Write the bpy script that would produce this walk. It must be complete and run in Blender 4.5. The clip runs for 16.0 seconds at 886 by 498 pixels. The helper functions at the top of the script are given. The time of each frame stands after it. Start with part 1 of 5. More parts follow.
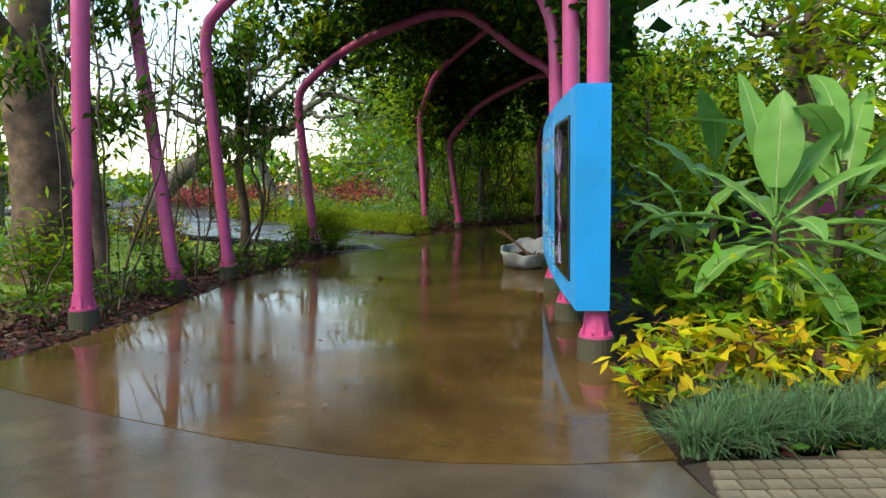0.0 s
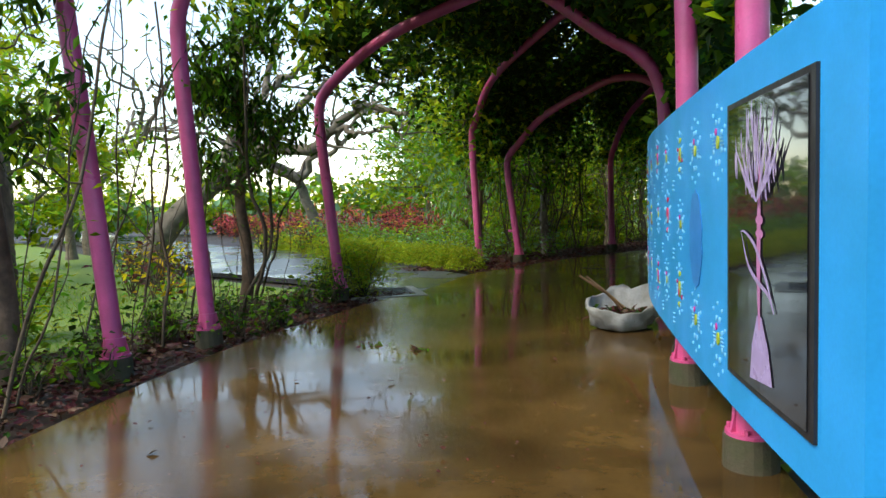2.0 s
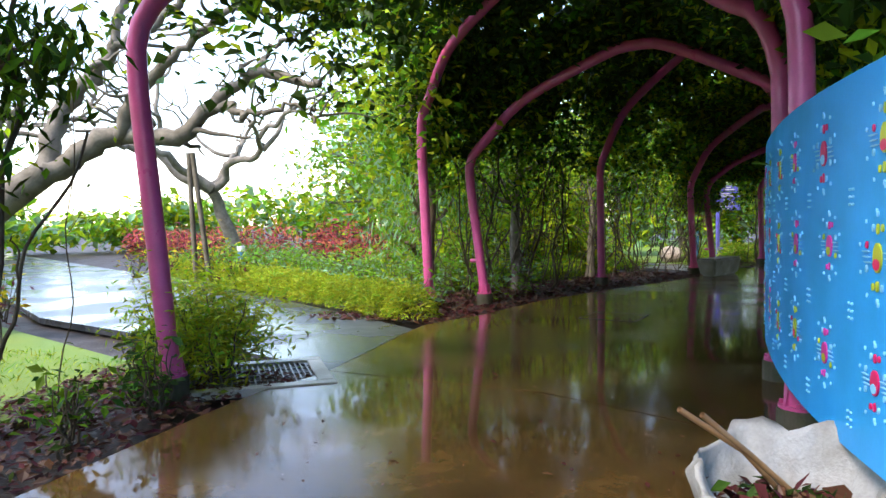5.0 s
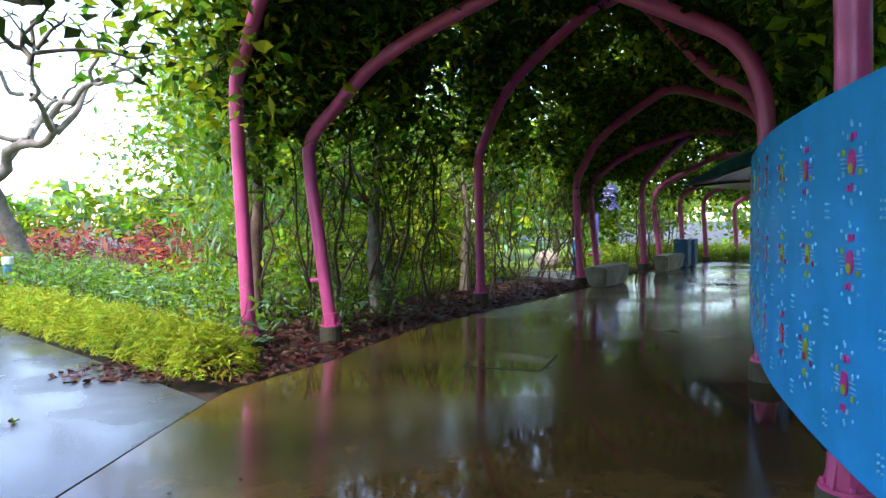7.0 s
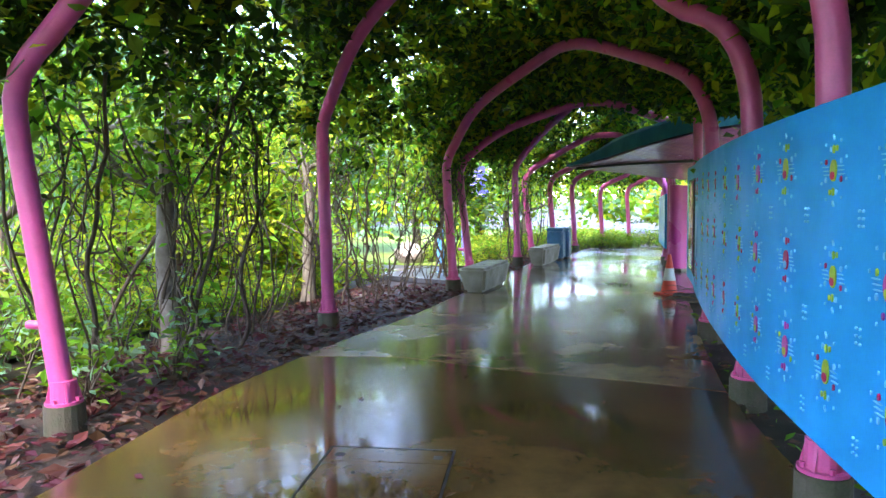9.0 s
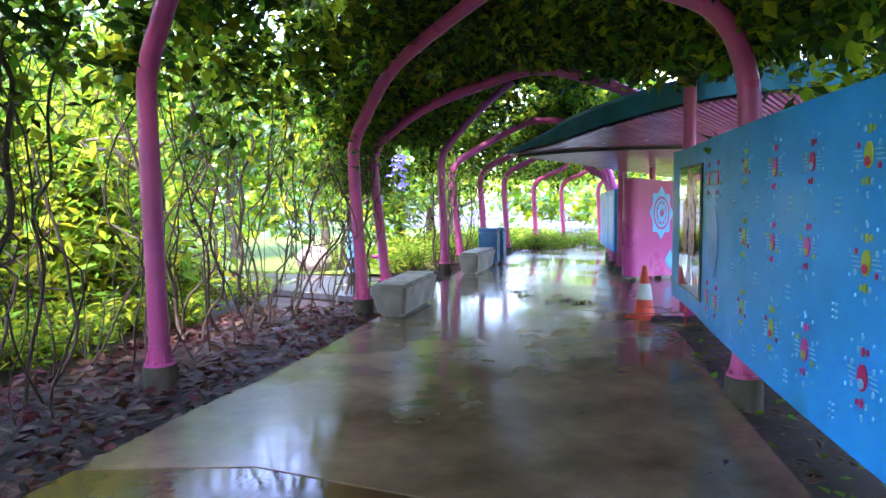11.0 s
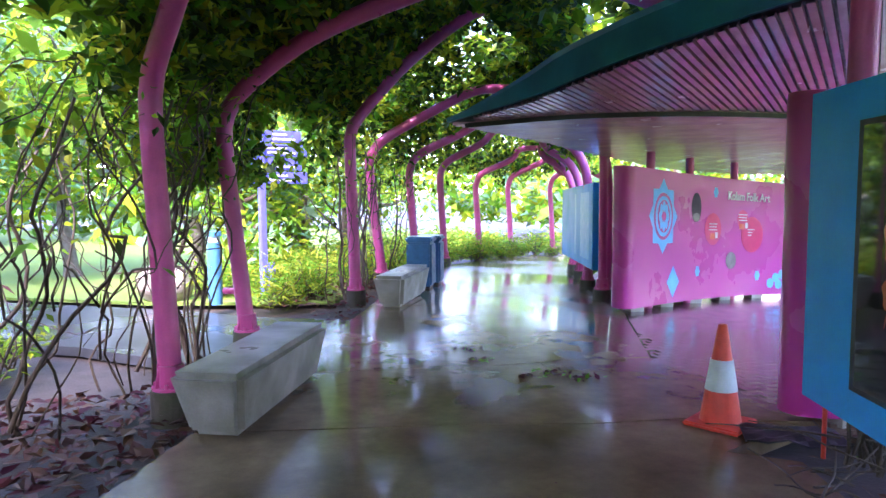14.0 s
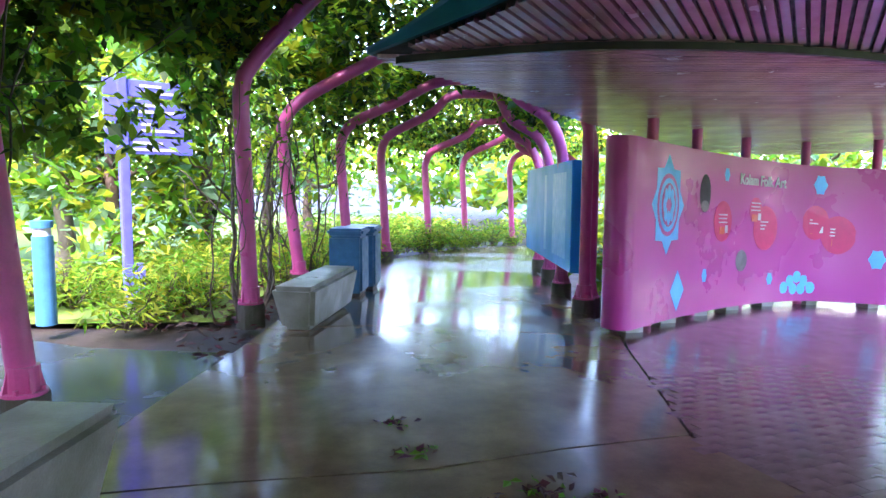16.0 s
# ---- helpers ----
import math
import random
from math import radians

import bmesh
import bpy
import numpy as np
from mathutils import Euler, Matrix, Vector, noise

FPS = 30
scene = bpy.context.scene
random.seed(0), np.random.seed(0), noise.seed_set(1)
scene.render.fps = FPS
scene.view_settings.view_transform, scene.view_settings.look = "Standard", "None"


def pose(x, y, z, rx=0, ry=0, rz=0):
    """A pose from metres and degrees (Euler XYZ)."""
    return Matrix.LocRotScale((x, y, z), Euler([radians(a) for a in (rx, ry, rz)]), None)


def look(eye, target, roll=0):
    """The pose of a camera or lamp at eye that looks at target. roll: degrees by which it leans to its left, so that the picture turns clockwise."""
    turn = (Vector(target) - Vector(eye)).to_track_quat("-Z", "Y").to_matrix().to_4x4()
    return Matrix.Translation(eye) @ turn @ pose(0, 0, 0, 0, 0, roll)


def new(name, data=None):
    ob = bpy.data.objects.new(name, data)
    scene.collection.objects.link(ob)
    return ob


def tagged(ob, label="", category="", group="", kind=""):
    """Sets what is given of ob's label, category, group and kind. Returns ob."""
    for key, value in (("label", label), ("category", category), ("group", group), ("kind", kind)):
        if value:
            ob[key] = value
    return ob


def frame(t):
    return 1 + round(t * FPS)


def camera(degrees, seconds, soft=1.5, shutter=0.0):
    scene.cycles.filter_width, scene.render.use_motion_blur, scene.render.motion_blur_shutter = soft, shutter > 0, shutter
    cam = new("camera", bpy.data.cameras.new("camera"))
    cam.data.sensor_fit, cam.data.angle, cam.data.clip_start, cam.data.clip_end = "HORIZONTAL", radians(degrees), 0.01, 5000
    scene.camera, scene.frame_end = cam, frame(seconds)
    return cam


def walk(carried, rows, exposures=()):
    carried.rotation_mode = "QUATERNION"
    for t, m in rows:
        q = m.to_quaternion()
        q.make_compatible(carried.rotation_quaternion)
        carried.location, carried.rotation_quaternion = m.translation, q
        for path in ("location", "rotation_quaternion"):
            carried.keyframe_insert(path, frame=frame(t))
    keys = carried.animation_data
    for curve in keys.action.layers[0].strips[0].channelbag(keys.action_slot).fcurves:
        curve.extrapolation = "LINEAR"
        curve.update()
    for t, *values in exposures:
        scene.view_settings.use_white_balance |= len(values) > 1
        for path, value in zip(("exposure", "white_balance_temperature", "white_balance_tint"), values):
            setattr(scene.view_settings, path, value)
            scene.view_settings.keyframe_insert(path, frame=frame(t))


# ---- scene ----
cam = camera(66.0, 16.0)
PATH = [
    (0, (2.875, -0.681, 1.435), (2.399, 1.251, 1.234), -0.9),
    (0.5, (2.662, 0.022, 1.433), (2.079, 1.928, 1.27), -0.9),
    (1, (2.489, 0.743, 1.459), (1.842, 2.629, 1.305), -1.1),
    (1.5, (2.246, 1.499, 1.472), (1.599, 3.386, 1.321), -1.3),
    (2, (2.053, 2.291, 1.483), (1.427, 4.186, 1.354), -1.6),
    (2.5, (1.808, 3.023, 1.47), (1.176, 4.916, 1.342), -1.5),
    (3, (1.535, 3.826, 1.469), (0.919, 5.726, 1.358), -1.3),
    (5.5, (0.648, 7.698, 1.506), (0.266, 9.66, 1.429), -0.5),
    (6, (0.508, 8.435, 1.538), (0.277, 10.42, 1.457), -0.6),
    (6.5, (0.44, 9.439, 1.522), (0.287, 11.432, 1.452), -0.9),
    (7, (0.409, 10.33, 1.558), (0.311, 12.326, 1.473), -0.7),
    (7.5, (0.347, 11.183, 1.609), (0.32, 13.18, 1.501), -0.2),
    (8, (0.348, 11.939, 1.674), (0.434, 13.932, 1.532), 0.2),
    (8.5, (0.34, 12.81, 1.702), (0.606, 14.786, 1.554), 0.3),
    (9, (0.5, 13.66, 1.685), (0.832, 15.627, 1.543), -0.8),
    (9.5, (0.537, 14.444, 1.643), (0.968, 16.392, 1.506), -1.8),
    (10, (0.717, 15.186, 1.635), (1.184, 17.126, 1.493), -2.2),
    (12.5, (2.022, 18.998, 1.644), (2.74, 20.858, 1.481), 0.8),
    (13, (2.263, 19.736, 1.623), (3.005, 21.589, 1.49), -0.4),
    (13.5, (2.601, 20.434, 1.607), (3.331, 22.291, 1.456), 0.1),
    (14, (2.878, 21.096, 1.584), (3.616, 22.948, 1.426), -0.3),
    (14.5, (3.208, 21.734, 1.558), (3.99, 23.567, 1.391), 0.0),
    (15, (3.553, 22.359, 1.5), (4.365, 24.178, 1.315), 0.2),
    (15.5, (3.876, 22.948, 1.454), (4.728, 24.749, 1.277), 0.3),
    (16, (4.138, 23.563, 1.53), (4.998, 25.357, 1.323), 0.4),
]
walk(cam, [(t, look(e, g, r)) for t, e, g, r in PATH], [(0, 1.65, 7900, 5), (3, 1.95, 7600, 11), (5.5, 2.75, 7000, 18), (7, 2.9, 6700, 20), (9, 4.3, 6400, 26), (12.5, 4.5, 6050, 46), (14.5, 4.5, 6000, 42), (16, 4.3, 6000, 34)])

# ---- world and light ----
world = bpy.data.worlds.new("overcast_sky")
world.use_nodes = True
scene.world = world
wn = world.node_tree.nodes
sky = wn.new("ShaderNodeTexSky")
sky.sky_type, sky.sun_disc = 'NISHITA', False
sky.sun_elevation, sky.sun_rotation = radians(52), radians(-140)
sky.air_density, sky.dust_density, sky.ozone_density = 1.0, 0.6, 1.5
world.node_tree.links.new(sky.outputs[0], wn["Background"].inputs[0])
wn["Background"].inputs[1].default_value = 0.15
sun = new("sun", bpy.data.lights.new("sun", 'SUN'))
sun.data.energy, sun.data.angle, sun.data.color = 1.1, radians(20), (1.0, 0.96, 0.9)
sun.matrix_world = look((-24, -16, 45), (0, 12, 0))

# ---- mesh helpers ----
rng = np.random.default_rng(5)


def quick_mesh(name, co, faces, mats=(), mat_index=None, smooth=False):
    """A mesh from an array of corners and an array of equal-sized faces."""
    co, faces = np.asarray(co, dtype=np.float32), np.asarray(faces, dtype=np.int32)
    me = bpy.data.meshes.new(name)
    n, k = faces.shape
    me.vertices.add(len(co))
    me.vertices.foreach_set("co", co.ravel())
    me.loops.add(n * k)
    me.loops.foreach_set("vertex_index", faces.ravel())
    me.polygons.add(n)
    me.polygons.foreach_set("loop_start", np.arange(0, n * k, k, dtype=np.int32))
    if mat_index is not None:
        me.polygons.foreach_set("material_index", np.asarray(mat_index, dtype=np.int32))
    me.polygons.foreach_set("use_smooth", np.full(n, smooth))
    for m in mats:
        me.materials.append(m)
    me.update(calc_edges=True)
    me.validate()
    return me


def under(ob, parent):
    if parent is not None:
        ob.parent = parent
    return ob


def part(name, bm, material, parent=None, label="", smooth=False):
    """Links a bmesh as one mesh object under a thing or a part."""
    bmesh.ops.recalc_face_normals(bm, faces=bm.faces)
    me = bpy.data.meshes.new(name)
    bm.to_mesh(me)
    bm.free()
    me.materials.append(material)
    if smooth:
        me.polygons.foreach_set("use_smooth", [True] * len(me.polygons))
    ob = under(new(name, me), parent)
    return tagged(ob, label) if label else ob


def thing(name, label, category, x=0, y=0, z=0, rz=0, group="", kind=""):
    ob = new(name)
    ob.empty_display_size = 0.2
    ob.matrix_world = pose(x, y, z, 0, 0, rz)
    return tagged(ob, label, category, group, kind)


def box_bm(x0, y0, z0, x1, y1, z1, bevel=0.0, bm=None):
    bm = bm or bmesh.new()
    r = bmesh.ops.create_cube(bm, size=1)
    vs = r["verts"]
    for v in vs:
        v.co = Vector(((x0 + x1) / 2 + v.co.x * (x1 - x0), (y0 + y1) / 2 + v.co.y * (y1 - y0), (z0 + z1) / 2 + v.co.z * (z1 - z0)))
    if bevel:
        es = list({e for v in vs for e in v.link_edges})
        bmesh.ops.bevel(bm, geom=es, offset=bevel, segments=2, affect='EDGES')
    return bm


def catmull(pts, n):
    """n even steps along a smooth curve through the points."""
    p = np.asarray(pts, float)
    p = np.vstack([2 * p[0] - p[1], p, 2 * p[-1] - p[-2]])
    u = np.linspace(0, 1, 12, endpoint=False)[None, :, None]
    a, b, c, d = (p[k:len(p) - 3 + k, None, :] for k in range(4))
    out = 0.5 * (2 * b + (c - a) * u + (2 * a - 5 * b + 4 * c - d) * u ** 2 + (3 * b - a - 3 * c + d) * u ** 3)
    out = np.vstack([out.reshape(-1, p.shape[1]), p[-2]])
    s = np.r_[0, np.cumsum(np.linalg.norm(np.diff(out, axis=0), axis=1))]
    u = np.linspace(0, s[-1], n)
    return np.stack([np.interp(u, s, out[:, k]) for k in range(out.shape[1])], axis=1)


def tube_arrays(pts, radii, segs=8, start=0):
    p = np.asarray(pts, float)
    r = np.broadcast_to(np.asarray(radii, float), (len(p),))
    t = np.gradient(p, axis=0)
    t /= np.linalg.norm(t, axis=1)[:, None] + 1e-9
    ref = np.array([1.0, 0, 0]) if abs(t[0][0]) < 0.8 else np.array([0, 1.0, 0])
    co = []
    n = np.cross(t[0], ref)
    n /= np.linalg.norm(n)
    ang = np.linspace(0, 2 * np.pi, segs, endpoint=False)
    for i in range(len(p)):
        n = n - t[i] * (n @ t[i])
        n /= np.linalg.norm(n) + 1e-9
        b = np.cross(t[i], n)
        co.append(p[i] + r[i] * (np.cos(ang)[:, None] * n + np.sin(ang)[:, None] * b))
    co = np.concatenate(co)
    i, j = np.meshgrid(np.arange(len(p) - 1), np.arange(segs), indexing="ij")
    a, b = i * segs + j, i * segs + (j + 1) % segs
    f = np.stack([a, b, b + segs, a + segs], axis=-1).reshape(-1, 4) + start
    return co, f


def tubes(name, many, mat, parent=None, segs=6, label=""):
    """One mesh of several tubes, each a pair of points and radii."""
    cos, fs, at = [], [], 0
    for pts, radii in many:
        co, f = tube_arrays(pts, radii, segs, at)
        cos.append(co)
        fs.append(f)
        at += len(co)
    ob = under(new(name, quick_mesh(name, np.concatenate(cos), np.concatenate(fs), [mat], smooth=True)), parent)
    return tagged(ob, label) if label else ob


def tube(name, pts, radii, mat, parent=None, segs=12, label=""):
    return tubes(name, [(pts, radii)], mat, parent, segs, label)


def leaf_mesh(name, centres, mats, length=0.1, width=0.45, droop=0.3, up=0.2, mix=None, spread=0.35, along=None, out=None):
    """Folded pointed leaves, one island each, at the given centres."""
    c = np.asarray(centres, float)
    n = len(c)
    d = rng.normal(size=(n, 3))
    d[:, 2] = d[:, 2] * 0.5 - droop
    if out is not None:
        d += out
    d /= np.linalg.norm(d, axis=1)[:, None]
    u = rng.normal(size=(n, 3)) * 0.5 + np.array([0, 0, 1.0])
    s = np.cross(d, u)
    s /= np.linalg.norm(s, axis=1)[:, None] + 1e-9
    nn = np.cross(s, d)
    L = (length * (1 + spread * rng.normal(size=n)).clip(0.4, 1.9))[:, None]
    W = L * width
    base, tip = c - d * L / 2, c + d * L / 2 - np.array([0, 0, 1]) * L * 0.12
    mid = c - nn * L * 0.05
    co = np.stack([base, mid + s * W / 2 + nn * W * 0.18, tip, mid - s * W / 2 + nn * W * 0.18], axis=1).reshape(-1, 3)
    k = np.arange(n)[:, None] * 4
    f = np.concatenate([k + [0, 1, 2], k + [0, 2, 3]], axis=1).reshape(-1, 3)
    mi = None
    if len(mats) > 1:
        p = mix or [1 / len(mats)] * len(mats)
        mi = np.repeat(rng.choice(len(mats), size=n, p=p), 2)
    return quick_mesh(name, co, f, mats, mi)


def blob_points(n, centre, radius, clumps=14, tight=0.33):
    """Points gathered in uneven clumps about a centre."""
    r = np.asarray(radius, float)
    q = rng.normal(size=(clumps, 3))
    q /= np.linalg.norm(q, axis=1)[:, None]
    q *= rng.uniform(0.35, 1.0, size=(clumps, 1))
    k = rng.integers(0, clumps, n)
    return np.asarray(centre) + (q[k] + rng.normal(size=(n, 3)) * tight * 0.6) * r


# ---- materials ----
def mat(name, colour, rough=0.6, metal=0.0, vary=0.25, scale=8.0, bump=0.15, fine=60.0, second=None, spec=0.5, per_island=0.0, per_object=0.0, translucent=0.0, coat=0.0, rough_vary=0.1):
    """A surface with grain at two scales; second is the colour of its stains."""
    m = bpy.data.materials.new(name)
    m.use_nodes = True
    nt = m.node_tree
    n, l = nt.nodes, nt.links
    b = n["Principled BSDF"]
    b.inputs["Roughness"].default_value, b.inputs["Metallic"].default_value = rough, metal
    b.inputs["Specular IOR Level"].default_value = spec
    b.inputs["Coat Weight"].default_value = coat
    tc = n.new("ShaderNodeTexCoord")
    big, small = n.new("ShaderNodeTexNoise"), n.new("ShaderNodeTexNoise")
    for node, sc, det in ((big, scale, 5), (small, fine, 3)):
        node.inputs["Scale"].default_value, node.inputs["Detail"].default_value = sc, det
        l.new(tc.outputs["Object"], node.inputs["Vector"])
    mixc = n.new("ShaderNodeMix")
    mixc.data_type = 'RGBA'
    c2 = second or tuple(x * (1 - vary) for x in colour)
    mixc.inputs[6].default_value = (*colour, 1)
    mixc.inputs[7].default_value = (*c2, 1)
    ramp = n.new("ShaderNodeMapRange")
    ramp.inputs[1].default_value, ramp.inputs[2].default_value = 0.38, 0.66
    l.new(big.outputs[0], ramp.inputs[0])
    l.new(ramp.outputs[0], mixc.inputs[0])
    hsv = n.new("ShaderNodeHueSaturation")
    l.new(mixc.outputs[2], hsv.inputs["Color"])
    val = n.new("ShaderNodeMath")
    val.operation = 'MULTIPLY_ADD'
    val.inputs[1].default_value, val.inputs[2].default_value = vary, 1 - vary / 2
    l.new(small.outputs[0], val.inputs[0])
    last = val.outputs[0]
    if per_island or per_object:
        src = n.new("ShaderNodeNewGeometry").outputs["Random Per Island"] if per_island else n.new("ShaderNodeObjectInfo").outputs["Random"]
        amount = per_island or per_object
        v2 = n.new("ShaderNodeMath")
        v2.operation = 'MULTIPLY_ADD'
        v2.inputs[1].default_value, v2.inputs[2].default_value = amount, 1 - amount / 2
        l.new(src, v2.inputs[0])
        v3 = n.new("ShaderNodeMath")
        v3.operation = 'MULTIPLY'
        l.new(last, v3.inputs[0])
        l.new(v2.outputs[0], v3.inputs[1])
        last = v3.outputs[0]
        if per_island:
            h2 = n.new("ShaderNodeMath")
            h2.operation = 'MULTIPLY_ADD'
            h2.inputs[1].default_value, h2.inputs[2].default_value = 0.06, 0.47
            l.new(src, h2.inputs[0])
            l.new(h2.outputs[0], hsv.inputs["Hue"])
    l.new(last, hsv.inputs["Value"])
    l.new(hsv.outputs[0], b.inputs["Base Color"])
    if rough_vary:
        rv = n.new("ShaderNodeMapRange")
        rv.inputs[1].default_value, rv.inputs[2].default_value = 0.3, 0.7
        rv.inputs[3].default_value, rv.inputs[4].default_value = max(0.02, rough - rough_vary), min(1, rough + rough_vary)
        l.new(big.outputs[0], rv.inputs[0])
        l.new(rv.outputs[0], b.inputs["Roughness"])
    if bump:
        bp = n.new("ShaderNodeBump")
        bp.inputs["Strength"].default_value, bp.inputs["Distance"].default_value = bump, 0.01
        l.new(small.outputs[0], bp.inputs["Height"])
        l.new(bp.outputs[0], b.inputs["Normal"])
    if translucent:
        tr = n.new("ShaderNodeBsdfTranslucent")
        ms = n.new("ShaderNodeMixShader")
        ms.inputs[0].default_value = translucent
        l.new(hsv.outputs[0], tr.inputs[0])
        l.new(b.outputs[0], ms.inputs[1])
        l.new(tr.outputs[0], ms.inputs[2])
        l.new(ms.outputs[0], n["Material Output"].inputs[0])
    return m


def leaf_mat(name, colour, vary=0.7, rough=0.45, translucent=0.42):
    return mat(name, colour, rough + 0.1, spec=0.18, vary=0.2, scale=3, fine=25, bump=0.1, per_island=vary, translucent=translucent, rough_vary=0)


def wet_concrete(name, dry, stain, puddle_low, puddle_high):
    """Wet screeded concrete: brown stains, a film of water in the hollows."""
    m = mat(name, dry, 0.3, vary=0.3, scale=0.9, fine=90, bump=0.0, second=stain, rough_vary=0)
    nt = m.node_tree
    n, l = nt.nodes, nt.links
    b = n["Principled BSDF"]
    b.inputs["IOR"].default_value = 1.38
    tc = n.new("ShaderNodeTexCoord")
    pud = n.new("ShaderNodeTexNoise")
    pud.inputs["Scale"].default_value, pud.inputs["Detail"].default_value = 0.55, 4
    l.new(tc.outputs["Object"], pud.inputs["Vector"])
    film = n.new("ShaderNodeMapRange")
    film.interpolation_type = 'SMOOTHSTEP'
    film.inputs[1].default_value, film.inputs[2].default_value = 0.42, 0.58
    film.inputs[3].default_value, film.inputs[4].default_value = puddle_high, puddle_low
    l.new(pud.outputs[0], film.inputs[0])
    l.new(film.outputs[0], b.inputs["Roughness"])
    # dark blotches of dirt and algae
    blot = n.new("ShaderNodeTexNoise")
    blot.inputs["Scale"].default_value, blot.inputs["Detail"].default_value, blot.inputs["Roughness"].default_value = 3.1, 7, 0.68
    l.new(tc.outputs["Object"], blot.inputs["Vector"])
    tone = n.new("ShaderNodeMapRange")
    tone.inputs[1].default_value, tone.inputs[2].default_value = 0.32, 0.72
    tone.inputs[3].default_value, tone.inputs[4].default_value = 0.62, 1.12
    l.new(blot.outputs[0], tone.inputs[0])
    mul = n.new("ShaderNodeMix")
    mul.data_type, mul.blend_type = 'RGBA', 'MULTIPLY'
    mul.inputs[0].default_value = 1.0
    base = b.inputs["Base Color"].links[0].from_socket
    l.new(base, mul.inputs[6])
    l.new(tone.outputs[0], mul.inputs[7])
    l.new(mul.outputs[2], b.inputs["Base Color"])
    grit = n.new("ShaderNodeTexNoise")
    grit.inputs["Scale"].default_value, grit.inputs["Detail"].default_value = 30, 6
    l.new(tc.outputs["Object"], grit.inputs["Vector"])
    wave = n.new("ShaderNodeTexNoise")
    wave.inputs["Scale"].default_value, wave.inputs["Detail"].default_value = 2.2, 2
    l.new(tc.outputs["Object"], wave.inputs["Vector"])
    amount = n.new("ShaderNodeMath")
    amount.operation = 'MULTIPLY'
    l.new(grit.outputs[0], amount.inputs[0])
    l.new(film.outputs[0], amount.inputs[1])
    both = n.new("ShaderNodeMath")
    both.operation = 'MULTIPLY_ADD'
    both.inputs[1].default_value = 0.5
    l.new(wave.outputs[0], both.inputs[0])
    l.new(amount.outputs[0], both.inputs[2])
    bp = n.new("ShaderNodeBump")
    bp.inputs["Strength"].default_value, bp.inputs["Distance"].default_value = 0.16, 0.012
    l.new(both.outputs[0], bp.inputs["Height"])
    l.new(bp.outputs[0], b.inputs["Normal"])
    return m


M_conc = wet_concrete("wet_brown_concrete", (0.13, 0.075, 0.023), (0.055, 0.032, 0.011), 0.05, 0.18)
M_conc2 = wet_concrete("wet_grey_concrete", (0.25, 0.175, 0.09), (0.12, 0.08, 0.037), 0.1, 0.26)
M_asph = wet_concrete("wet_asphalt", (0.06, 0.066, 0.078), (0.04, 0.045, 0.052), 0.16, 0.34)
M_conc3 = wet_concrete("damp_grey_concrete", (0.11, 0.082, 0.05), (0.06, 0.045, 0.028), 0.14, 0.32)
M_paver = mat("wet_brick_paver", (0.22, 0.15, 0.12), 0.15, vary=0.35, scale=5, bump=0.1, per_object=0.25, second=(0.1, 0.07, 0.05))
M_sett = mat("buff_sett", (0.2, 0.165, 0.11), 0.35, vary=0.4, scale=5, bump=0.25, per_object=0.35, second=(0.1, 0.085, 0.055))
M_soil = mat("dark_soil", (0.036, 0.024, 0.016), 0.7, vary=0.6, scale=2.5, fine=40, bump=0.8, second=(0.02, 0.016, 0.011))
M_grass = mat("lawn_green", (0.11, 0.2, 0.022), 0.8, vary=0.6, scale=1.2, fine=60, bump=0.8, second=(0.16, 0.23, 0.035))
M_pink = mat("pink_paint", (0.6, 0.085, 0.25), 0.36, vary=0.22, scale=5, fine=70, bump=0.06, second=(0.5, 0.075, 0.21), coat=0.1)
M_pinkw = mat("magenta_panel_paint", (0.5, 0.038, 0.24), 0.3, vary=0.06, scale=0.8, fine=50, bump=0.03, second=(0.47, 0.035, 0.225), coat=0.1)
M_blue = mat("turquoise_panel_paint", (0.003, 0.34, 0.8), 0.4, spec=0.2, vary=0.14, scale=1.6, fine=60, bump=0.06, second=(0.005, 0.3, 0.66))
M_teal = mat("teal_fascia_paint", (0.012, 0.2, 0.32), 0.4, vary=0.2, scale=3, bump=0.05, second=(0.01, 0.14, 0.24))
M_foot = mat("footing_concrete", (0.075, 0.062, 0.04), 0.75, vary=0.5, scale=6, bump=0.5, second=(0.05, 0.055, 0.025))
M_bench = mat("cast_concrete", (0.36, 0.34, 0.29), 0.35, vary=0.3, scale=2.5, fine=70, bump=0.25, second=(0.2, 0.2, 0.14))
M_soffit = mat("soffit_slat", (0.5, 0.28, 0.31), 0.18, vary=0.2, scale=3, bump=0.03, second=(0.38, 0.2, 0.22), per_island=0.2)
M_dark = mat("dark_trim", (0.02, 0.018, 0.02), 0.5, vary=0.3)
M_orange = mat("cone_orange", (0.75, 0.06, 0.025), 0.45, vary=0.2, bump=0.05)
M_white = mat("reflective_white", (0.62, 0.66, 0.66), 0.35, vary=0.15, bump=0.03)
M_navy = mat("blue_bin_plastic", (0.035, 0.16, 0.3), 0.4, vary=0.25, bump=0.05)
M_signblue = mat("sign_post_blue", (0.13, 0.13, 0.5), 0.4, vary=0.15, bump=0.03)
M_bollard = mat("bollard_blue", (0.06, 0.22, 0.38), 0.4, vary=0.2, bump=0.03)
M_bag = mat("white_woven_bag", (0.34, 0.35, 0.34), 0.6, vary=0.35, scale=6, bump=0.5, second=(0.22, 0.22, 0.2))
